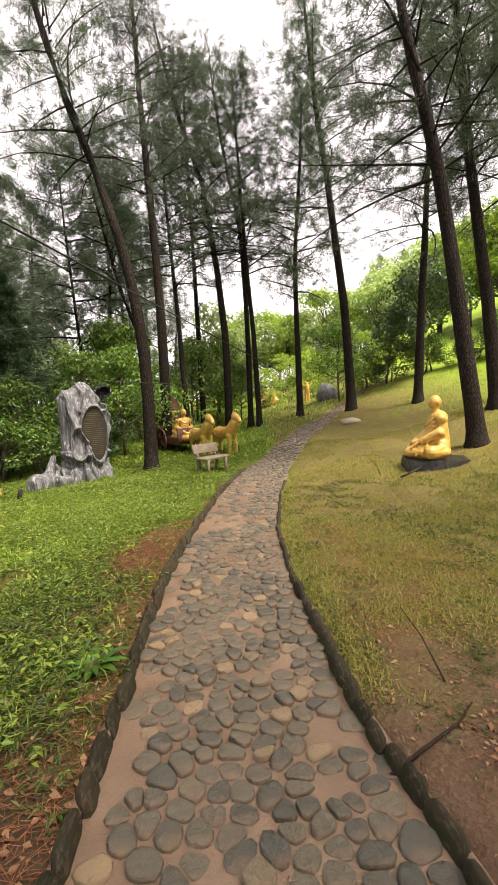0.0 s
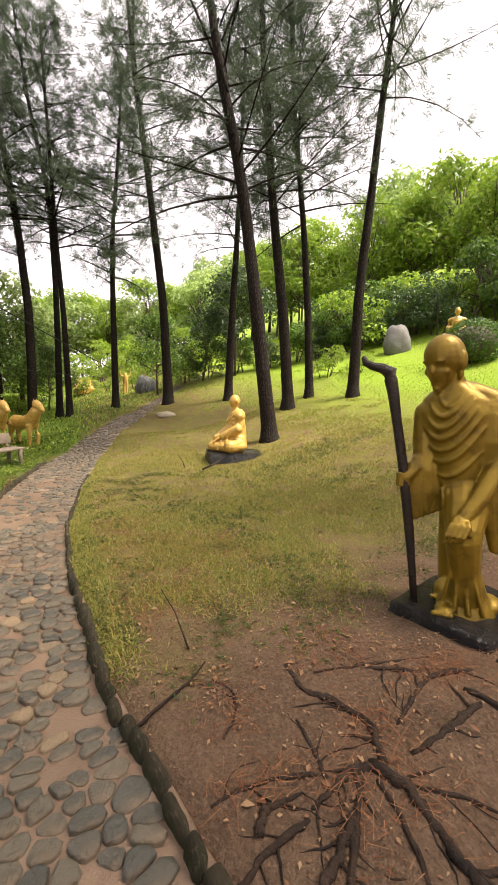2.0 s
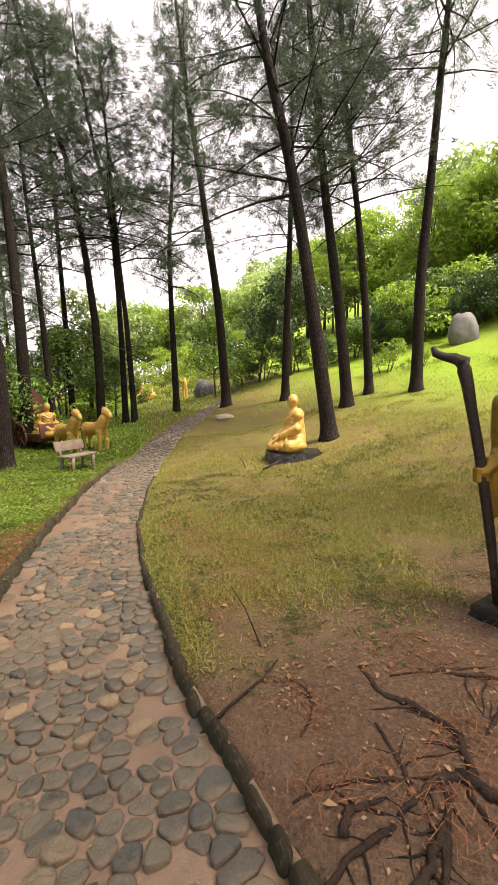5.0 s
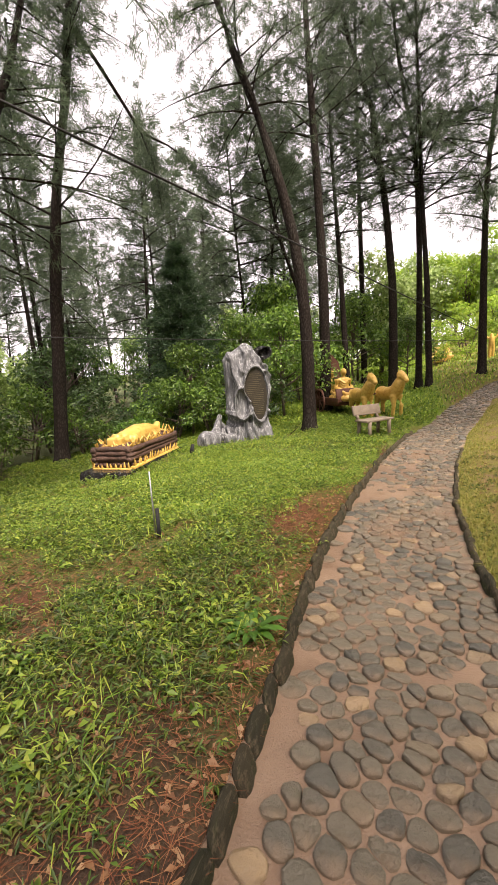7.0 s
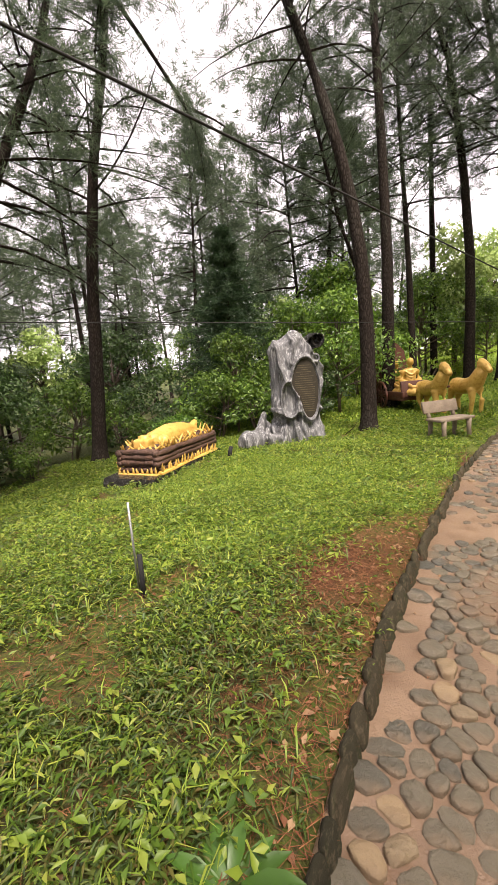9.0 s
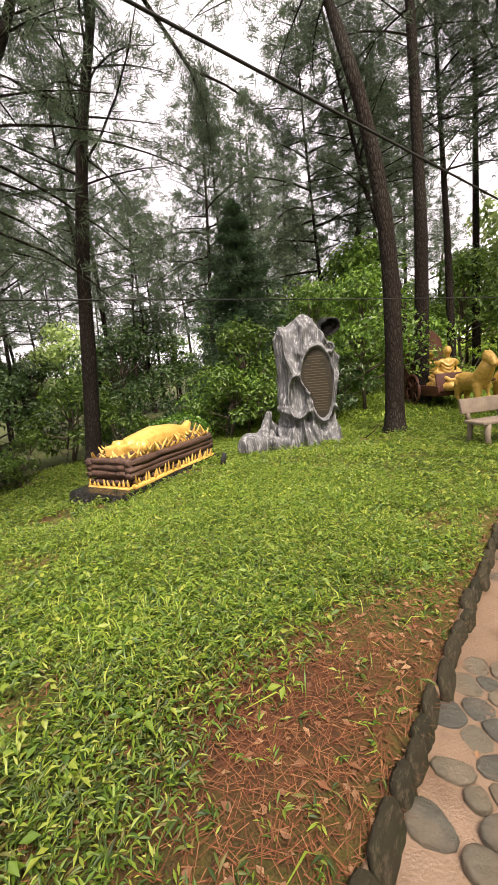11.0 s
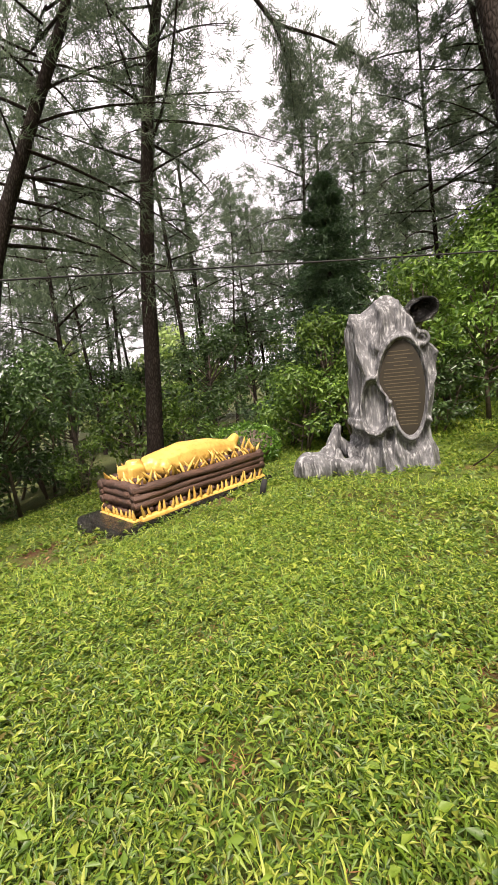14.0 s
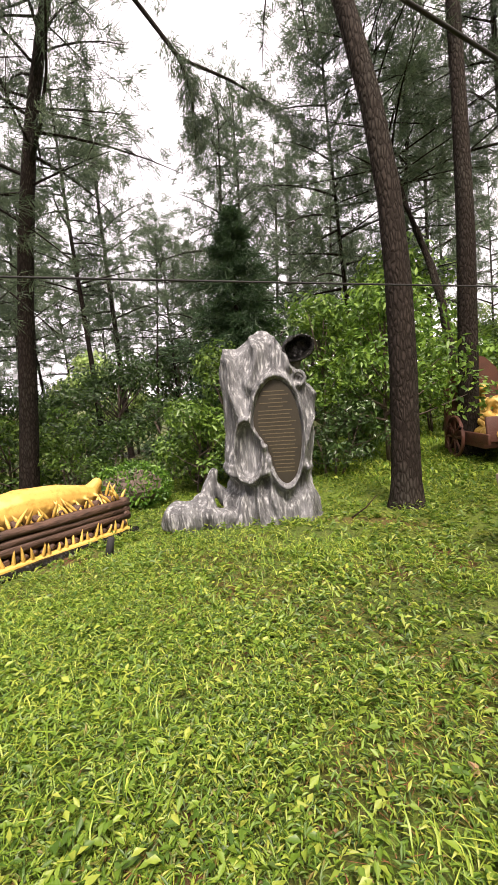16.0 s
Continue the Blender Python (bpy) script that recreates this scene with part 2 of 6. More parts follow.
def stone_paint(name, a, b, c, moss, rough=0.5):
    """River stones: each with its own tint, some wet and some mossy."""
    m = mat(name, a, rough)
    v = coords(m)
    o = node(m, "ShaderNodeObjectInfo")
    g = node(m, "ShaderNodeNewGeometry")
    s = node(m, "ShaderNodeMath")
    s.operation = "ADD"
    link(m, o.outputs["Random"], s.inputs[0])
    link(m, g.outputs["Random Per Island"], s.inputs[1])
    fr = node(m, "ShaderNodeMath")
    fr.operation = "FRACT"
    link(m, s.outputs[0], fr.inputs[0])
    ramp = node(m, "ShaderNodeValToRGB")
    els = ramp.color_ramp.elements
    els[0].color, els[1].color = (*a, 1), (*c, 1)
    els.new(0.55).color = (*b, 1)
    els.new(0.85).color = (*b, 1)
    link(m, fr.outputs[0], ramp.inputs[0])
    col = mix(m, noise_fac(m, v, 4, 8, 0.52, 0.8), ramp.outputs[0], (0.2, 0.155, 0.105))
    col = mix(m, noise_fac(m, v, 1.6, 6, 0.48, 0.7), col, moss)
    colour(m, col)
    bump(m, noise_fac(m, v, 22, 10, 0.2, 0.8, 0.7), 0.85, 0.016)
    return m


COBBLE = stone_paint("river_cobble", (0.062, 0.062, 0.05), (0.115, 0.1, 0.07), (0.26, 0.185, 0.105), (0.165, 0.108, 0.066), 0.36)
KERB = dull(stone_paint("mossy_kerb_stone", (0.028, 0.028, 0.016), (0.052, 0.044, 0.026), (0.08, 0.062, 0.036), (0.026, 0.036, 0.01), 0.8), 0.2)


def bark_material():
    m = mat("pine_bark", (0.06, 0.045, 0.035), 0.92)
    v = coords(m, (1, 1, 0.32))
    vor = node(m, "ShaderNodeTexVoronoi", Scale=24.0)
    vor.feature = "DISTANCE_TO_EDGE"
    link(m, v, vor.inputs["Vector"])
    r = node(m, "ShaderNodeMapRange")
    r.inputs["From Max"].default_value = 0.3
    link(m, vor.outputs[0], r.inputs["Value"])
    col = mix(m, noise_fac(m, v, 7), (0.022, 0.017, 0.015), (0.042, 0.033, 0.028))
    col = mix(m, noise_fac(m, v, 1.3, 6, 0.5, 0.7), col, (0.045, 0.044, 0.037))
    col = mix(m, r.outputs[0], (0.012, 0.009, 0.007), col)
    colour(m, col)
    bump(m, r.outputs[0], 0.6, 0.02)
    return m


BARK = dull(bark_material(), 0.12)
TWIG = mottled("bare_twig", (0.07, 0.05, 0.04), (0.12, 0.09, 0.07), 8)
ROOT = dull(mottled("wet_root", (0.012, 0.008, 0.006), (0.05, 0.03, 0.019), 7, 0.6, fine=50, bump_s=1.0), 0.2)
NEEDLE = foliage("pine_needles", [(0.035, 0.06, 0.033), (0.06, 0.095, 0.05), (0.105, 0.145, 0.08)], 0.6, 0.4)
FIR = foliage("dark_fir", [(0.02, 0.05, 0.022), (0.032, 0.075, 0.03), (0.055, 0.11, 0.042)], 0.5, 0.2)
LEAF = foliage("shrub_leaf", [(0.045, 0.1, 0.018), (0.1, 0.2, 0.03), (0.21, 0.34, 0.05)], 0.42, 0.4)
LEAF_DARK = foliage("evergreen_leaf", [(0.03, 0.065, 0.02), (0.05, 0.105, 0.028), (0.09, 0.165, 0.04)], 0.32, 0.25)
# lit version of the leaf greens, with sunshine mixed into the colour
LEAF_SUNLIT = foliage("sunlit_leaf", [(0.17, 0.3, 0.03), (0.25, 0.4, 0.045), (0.34, 0.44, 0.06)], 0.5, 0.5)
HEDGE = foliage("clipped_leaf", [(0.035, 0.1, 0.015), (0.07, 0.17, 0.02), (0.14, 0.27, 0.03)], 0.4, 0.35)
GRASS = foliage("lush_grass", [(0.05, 0.115, 0.014), (0.12, 0.22, 0.024), (0.22, 0.33, 0.038), (0.37, 0.42, 0.07)], 0.45, 0.45)
TURF = foliage("lawn_grass", [(0.09, 0.13, 0.018), (0.17, 0.19, 0.028), (0.25, 0.225, 0.045), (0.34, 0.27, 0.09)], 0.6, 0.4)
# lit copy of the lawn grass: its brighter green stands for sunlight
TURF_SUNLIT = foliage("sunlit_lawn_grass", [(0.2, 0.33, 0.026), (0.27, 0.41, 0.034), (0.35, 0.48, 0.055)], 0.6, 0.4)
CLUMP = foliage("coarse_grass", [(0.03, 0.06, 0.011), (0.06, 0.11, 0.016), (0.12, 0.18, 0.024), (0.17, 0.13, 0.035)], 0.5, 0.4)
DEAD = foliage("fallen_leaf", [(0.14, 0.06, 0.026), (0.24, 0.125, 0.055), (0.34, 0.22, 0.115), (0.17, 0.06, 0.025)], 0.7, 0.15)
STRAW = dull(foliage("fallen_needles", [(0.09, 0.035, 0.018), (0.16, 0.06, 0.028), (0.24, 0.12, 0.055), (0.1, 0.032, 0.02)], 0.7, 0.1))
GOLD_DARK = mottled("old_gold_paint", (0.29, 0.19, 0.02), (0.2, 0.125, 0.014), 2.5, 0.42, 0.55, c=(0.13, 0.08, 0.012), fine=25, bump_s=0.25, bump_d=0.006)
GOLD = mottled("yellow_gold_paint", (0.6, 0.39, 0.105), (0.5, 0.31, 0.07), 2.5, 0.42, 0.1, c=(0.38, 0.2, 0.03), fine=30, bump_s=0.2, bump_d=0.006)
SLAB = mottled("wet_black_stone", (0.008, 0.008, 0.008), (0.018, 0.017, 0.016), 4, 0.2, c=(0.035, 0.033, 0.03), fine=34, bump_s=1.0, bump_d=0.05)
LOG = mottled("painted_log", (0.045, 0.023, 0.016), (0.1, 0.05, 0.032), 6, 0.7, c=(0.022, 0.012, 0.009), fine=14, bump_s=1.0, bump_d=0.02, stretch=(1, 0.25, 1))
STAFF = dull(mottled("dark_staff", (0.012, 0.008, 0.006), (0.032, 0.019, 0.013), 9, 0.5, fine=30, bump_s=1.0), 0.3)
CARVED = mottled("streaked_grey_stone", (0.024, 0.025, 0.028), (0.15, 0.155, 0.165), 1.6, 0.5, c=(0.4, 0.41, 0.42), fine=11, bump_s=0.7, bump_d=0.03, stretch=(3.6, 3.6, 0.7))
CUP = mottled("dark_hollow", (0.02, 0.02, 0.02), (0.05, 0.05, 0.05), 6, 0.8)
PLAQUE = dull(mottled("dark_plaque", (0.02, 0.017, 0.012), (0.032, 0.027, 0.019), 3, 0.55, fine=40, bump_s=0.15), 0.3)
LETTER = mat("gilt_letter", (0.075, 0.058, 0.03), 0.6)
BENCH = mottled("weathered_bench", (0.13, 0.1, 0.075), (0.21, 0.165, 0.125), 6, 0.8, c=(0.13, 0.12, 0.08), fine=40)
MAROON = mottled("maroon_panel", (0.11, 0.035, 0.02), (0.07, 0.028, 0.018), 4, 0.6)
ROCK = mottled("grey_boulder", (0.12, 0.12, 0.115), (0.22, 0.21, 0.2), 3, 0.85, fine=20, bump_s=0.9, bump_d=0.03)
PALE = mottled("pale_stone", (0.35, 0.29, 0.21), (0.42, 0.37, 0.28), 5, 0.8)
# paler, greyer leaves: the haze of distance is put into the colour
HAZE_LEAF = foliage("hazy_hill_leaf", [(0.17, 0.26, 0.07), (0.28, 0.39, 0.12), (0.4, 0.52, 0.18)], 0.5, 0.5)
CABLE = mat("black_cable", (0.008, 0.008, 0.009), 0.85)
STEEL = mottled("galvanised_rod", (0.35, 0.36, 0.36), (0.25, 0.25, 0.25), 12, 0.4, 0.8)

# ---- the ground ----
def spaced(lo, fine_lo, fine_hi, hi, step, grow):
    mid = list(np.arange(fine_lo, fine_hi, step))
    up, down, d = [fine_hi], [fine_lo], step
    while up[-1] < hi:
        d = min(d * grow, 14)
        up.append(up[-1] + d)
    d = step
    while down[-1] > lo:
        d = min(d * grow, 14)
        down.append(down[-1] - d)
    return np.array(sorted(set(down[1:])) + mid + up)


def build_ground():
    xs, ys = spaced(-420, -3, 4, 420, 0.07, 1.2), spaced(-300, -1, 10, 420, 0.08, 1.2)
    gx, gy = np.meshgrid(xs, ys)
    z = ground_z(gx, gy)
    rng = np.random.default_rng(3)
    near = (np.abs(gx) < 14) & (gy > -4) & (gy < 20)
    z = z + np.where(near, rng.uniform(-0.006, 0.006, z.shape), 0)
    verts = np.stack([gx, gy, z], -1).reshape(-1, 3)
    nx = len(xs)
    i, j = np.meshgrid(np.arange(nx - 1), np.arange(len(ys) - 1))
    a = (j * nx + i).ravel()
    tris = np.concatenate([np.stack([a, a + 1, a + nx + 1], 1), np.stack([a, a + nx + 1, a + nx], 1)])
    ob = new("ground", mesh_np("ground", verts, tris, [GROUND], flat=False))
    tagged(ob, "sloping earth with lawn, lush grass and bare soil", "ground", kind="structure")


build_ground()


# ---- pines ----
def tufts(rng, at, along, count, length, width):
    """Needle sprays: thin blades fanning out from twig points."""
    n = len(at)
    base = np.repeat(at, count, 0) + rng.normal(0, 0.07, (n * count, 3))
    d = np.repeat(along, count, 0) + rng.normal(0, 0.62, (n * count, 3))
    d /= np.linalg.norm(d, axis=1, keepdims=True) + 1e-6
    ln = length * rng.uniform(0.6, 1.25, (n * count, 1))
    side = np.cross(d, rng.normal(0, 1, d.shape))
    side /= np.linalg.norm(side, axis=1, keepdims=True) + 1e-6
    w = width * rng.uniform(0.6, 1.3, (n * count, 1))
    v = np.stack([base - side * w, base + side * w, base + d * ln], 1).reshape(-1, 3)
    return v, np.arange(len(v)).reshape(-1, 3)


def crown_meshes(seed, branches, height, radius, per, count, length, width, start=0.0):
    """A see-through pine crown about an upright axis: bare limbs and needle sprays."""
    rng = np.random.default_rng(seed)
    bm = bmesh.new()
    at, along = [], []
    for i in range(branches):
        f = (i + rng.random()) / branches
        z0 = start + f * height
        a = i * 2.4 + rng.normal(0, 0.5)
        ln = radius * (1.05 - 0.72 * f) * rng.uniform(0.6, 1.15)
        out = np.array([math.cos(a), math.sin(a), 0])
        lift = rng.uniform(0.05, 0.5)
        bend = rng.uniform(-0.45, 0.1)
        ts = np.linspace(0, 1, 5)
        turn = np.array([-math.sin(a), math.cos(a), 0]) * rng.uniform(-0.35, 0.35)
        pts = [np.array([0, 0, z0]) + out * ln * t + turn * ln * t * t + np.array([0, 0, ln * (lift * t + bend * t * t)]) for t in ts]
        r0 = 0.018 + 0.02 * ln / radius
        tube(bm, pts, [r0 * (1 - 0.8 * t) for t in ts], 4)
        for _ in range(per):
            t = rng.uniform(0.32, 1.0)
            p = np.array([np.interp(t, ts, [q[k] for q in pts]) for k in range(3)])
            off = rng.normal(0, 0.26, 3) * (0.5 + t)
            if rng.random() < 0.35:
                tube(bm, [p, p + off], [0.008, 0.004], 3)
            at.append(p + off)
            al = out * 0.7 + off * 0.8 + np.array([0, 0, rng.uniform(-0.55, 0.5)])
            along.append(al)
    v, t = tufts(rng, np.array(at), np.array(along), count, length, width)
    limbs = bpy.data.meshes.new("limb_work")
    bm.to_mesh(limbs)
    bm.free()
    limbs.materials.append(BARK)
    return limbs, mesh_np("crown", v, t, [NEEDLE])


CROWNS = [crown_meshes(11 + k, 50, 9.0, 3.4, 20, 34, 0.23, 0.0075) for k in range(4)]
THIN_CROWNS = [crown_meshes(31 + k, 28, 7.0, 2.3, 12, 30, 0.27, 0.0115) for k in range(3)]


def pine(x, y, dia, height, offsets, seed, first=5.5, group="pines along the path", label="tall dark-barked pine with a thin wispy crown", thin=False, spread=1.0):
    """A leaning pine. Offsets: how far the stem has strayed at given heights."""
    rng = random.Random(seed)
    z0 = gz(x, y)
    hs, ox, oy = [0.0], [0.0], [0.0]
    for dx, dy, dz in offsets:
        hs.append(dz), ox.append(dx), oy.append(dy)
    if hs[-1] < height:
        k = (height - hs[-1]) / max(hs[-1] - hs[-2], 0.5) * 0.6
        ox.append(ox[-1] + (ox[-1] - ox[-2]) * k), oy.append(oy[-1] + (oy[-1] - oy[-2]) * k), hs.append(height)
    stem = lambda h: (float(np.interp(h, hs, ox)), float(np.interp(h, hs, oy)), h)
    soft = lambda h: tuple(sum(stem(min(max(h + e, 0), height))[i] for e in (-0.7, -0.35, 0, 0.35, 0.7)) / 5 if i < 2 else h for i in range(3))
    tree = thing("pine_tree", x, y, z0, 0, label, "tree", group)
    levels = [-0.12, 0.0, 0.12, 0.35, 0.8] + [0.8 + (height - 0.8) * k / 13 for k in range(1, 14)]
    radii = [dia / 2 * (1.5 if h < 0 else 1 + 0.42 * math.exp(-h * 5)) * (1 - 0.78 * max(h, 0) / height) for h in levels]
    bm = bmesh.new()
    s0 = soft(0)
    tube(bm, [(soft(h)[0] - s0[0] * (1 - min(h / 2, 1)), soft(h)[1] - s0[1] * (1 - min(h / 2, 1)), h) for h in levels], radii, 12, 0.05, rng=rng)
    part("trunk", bm, BARK, tree)
    limbs, needles = (THIN_CROWNS if thin else CROWNS)[seed % (3 if thin else 4)]
    c0, c1 = Vector(soft(first)), Vector(soft(height))
    tilt = (c1 - c0).to_track_quat("Z", "Y").to_matrix().to_4x4()
    span = (height - first) / (7.0 if thin else 9.0)
    m = Matrix.Translation(c0) @ tilt @ pose(0, 0, 0, 0, 0, rng.uniform(0, 360)) @ Matrix.Diagonal((spread, spread, span, 1))
    for name, me in (("limb_work", limbs), ("crown", needles)):
        ob = new(name, me)
        ob.parent, ob.matrix_basis = tree, m
    return tree


pine(-2.88, 11.85, 0.39, 15.5, [(0.02, 0, 2.3), (-0.06, -0.02, 4.0), (-0.3, -0.1, 5.6), (-0.5, -0.15, 6.5), (-1.1, -0.33, 8.6), (-1.64, -0.54, 10.0)], 1, 8.2, spread=0.8, label="dark pine curving sideways high up beside the path")
pine(-3.2, 16.0, 0.44, 18.0, [(0.02, 0, 4.4), (-0.1, 0, 8.0), (-0.3, -0.05, 12.0)], 2, 9.4, spread=0.8)
pine(-2.29, 21.2, 0.3, 17.5, [(-0.08, -0.01, 4.6), (-0.18, -0.02, 9.6), (-0.23, -0.03, 12.6)], 3, 8.0)
pine(-0.92, 20.1, 0.42, 18.5, [(-0.01, 0, 4.5), (-0.32, -0.02, 8.0), (-0.88, -0.06, 12.1), (-1.57, -0.13, 13.8)], 4, 8.4)
pine(0.15, 20.2, 0.31, 17.0, [(-0.02, 0, 5.4), (-0.19, 0, 9.6), (-0.8, -0.01, 12.5)], 5, 8.0)
pine(0.56, 19.7, 0.28, 16.0, [(-0.13, 0, 4.2), (-0.36, 0.01, 7.3)], 6, 7.0)
pine(2.48, 19.25, 0.32, 14.5, [(-0.06, 0.01, 4.6), (-0.07, 0.01, 7.4), (0.21, -0.03, 10.4)], 7, 5.2)
pine(4.72, 18.5, 0.46, 18.0, [(-0.2, 0.05, 4.2), (-0.66, 0.16, 8.2), (-0.96, 0.22, 10.8), (-1.28, 0.28, 12.9)], 8, 8.6)
pine(6.73, 16.1, 0.36, 14.0, [(0.1, -0.04, 3.3), (0.22, -0.1, 6.0), (0.31, -0.13, 8.4)], 9, 6.2)
pine(5.32, 9.42, 0.41, 15.5, [(-0.27, 0.15, 2.5), (-0.54, 0.29, 4.8), (-0.87, 0.44, 7.1), (-1.36, 0.65, 9.3)], 10, 6.0, label="leaning black-barked pine behind the seated statue")
pine(7.32, 11.97, 0.4, 16.5, [(-0.22, 0.12, 3.1), (-0.59, 0.32, 6.4), (-0.97, 0.5, 10.6)], 11, 6.4)
pine(8.49, 12.5, 0.3, 15.0, [(-0.13, 0.08, 3.1), (-0.32, 0.2, 5.7), (-0.73, 0.44, 9.7)], 12, 6.0)
pine(9.16, 10.86, 0.37, 15.5, [(0.03, -0.02, 3.4), (0.22, -0.18, 6.4), (0.35, -0.29, 8.9), (0.53, -0.44, 11.6)], 13, 9.0)
pine(-5.22, 3.55, 0.34, 15.0, [(0.2, 0.12, 2.0), (0.5, 0.28, 4.0), (0.75, 0.4, 6.0)], 21, 7.5, label="dark rough-barked pine on the grass slope")
bier_pine = pine(-9.7, 9.2, 0.41, 16.0, [(0.2, 0.35, 5.0), (0.4, 0.7, 8.0), (0.7, 1.1, 10.0)], 14, 6.4, label="straight dark pine behind the log pyre")
pine(-9.9, 5.6, 0.38, 14.5, [(0.13, 0.94, 5.0), (0.22, 1.33, 6.0), (0.32, 1.73, 7.0), (0.53, 2.37, 8.5), (0.71, 2.83, 9.5)], 15, 5.2, label="strongly leaning dark pine at the wood's edge")
pine(-3.9, 18.0, 0.27, 13.0, [(-0.3, -0.1, 3.0), (-0.5, -0.12, 4.2), (-1.3, -0.3, 6.5)], 16, 6.5)


def drooping_branch(tree, pts, radii, seed):
    """A long bare bough whose end hangs with needle sprays."""
    rng = np.random.default_rng(seed)
    base = np.array(tree.matrix_world.translation)
    pts = [np.array(p) - base for p in pts]
    bm = bmesh.new()
    tube(bm, pts, radii, 7, 0.05, rng=random.Random(seed))
    part("bough", bm, BARK, tree)
    at, al = [], []
    for k in range(90):
        t = rng.uniform(0.45, 1.0) * (len(pts) - 1)
        i = min(int(t), len(pts) - 2)
        p = pts[i] + (pts[i + 1] - pts[i]) * (t - i) + rng.normal(0, 0.14, 3)
        at.append(p), al.append(np.array([0, 0, -1.1]) + rng.normal(0, 0.35, 3))
    v, t = tufts(rng, np.array(at), np.array(al), 26, 0.3, 0.009)
    ob = new("needle_spray", mesh_np("needle_spray", v, t, [NEEDLE]))
    ob.parent = tree


drooping_branch(bier_pine, [(-9.0, 10.4, 11.6), (-8.9, 11.8, 10.9), (-8.66, 13.3, 9.8), (-8.2, 13.2, 8.6), (-7.85, 12.9, 7.0)], [0.06, 0.055, 0.05, 0.035, 0.012], 3)
drooping_branch(bier_pine, [(-8.66, 13.3, 9.8), (-8.7, 15.0, 10.2), (-8.7, 16.8, 10.4), (-8.2, 18.0, 9.6)], [0.04, 0.035, 0.025, 0.008], 4)


# ---- statues and furniture ----
def loft(bm, rings, amp, dip, freq, sides=40):
    """A draped body: oval rings with folds that sag towards the front."""
    rows = []
    zs = np.linspace(rings[0][4], rings[-1][4], 46)
    for z in zs:
        cx, cy, rx, ry = (float(np.interp(z, [r[4] for r in rings], [r[i] for r in rings])) for i in range(4))
        row = []
        for k in range(sides):
            a = 2 * math.pi * k / sides
            front = max(0.0, -math.sin(a)) ** 1.2
            fold = math.sin(2 * math.pi * freq * (z + dip * front + 0.1 * math.cos(a))) * amp * (0.35 + 0.65 * front)
            row.append(bm.verts.new((cx + (rx + fold) * math.cos(a), cy + (ry + fold) * math.sin(a), z)))
        rows.append(row)
    for p, q in zip(rows, rows[1:]):
        for k in range(sides):
            bm.faces.new((p[k], p[(k + 1) % sides], q[(k + 1) % sides], q[k]))
    bm.faces.new(rows[0][::-1]), bm.faces.new(rows[-1])


BODY = [(-0.05, 0.03, 0.15, 0.14, 0.78), (-0.075, 0.03, 0.185, 0.165, 0.92), (-0.085, 0.025, 0.2, 0.175, 1.05), (-0.095, 0.02, 0.235, 0.185, 1.2), (-0.105, 0.01, 0.262, 0.19, 1.36), (-0.11, 0.0, 0.27, 0.18, 1.46), (-0.115, -0.005, 0.235, 0.155, 1.55), (-0.13, -0.02, 0.16, 0.125, 1.61), (-0.15, -0.03, 0.1, 0.1, 1.66)]


def on_body(x, z):
    """A point on the front of the statue's trunk."""
    cx, cy, rx, ry = (float(np.interp(z, [r[4] for r in BODY], [r[i] for r in BODY])) for i in range(4))
    return (x, cy - ry * math.sqrt(max(0.0, 1 - ((x - cx) / rx) ** 2)), z)


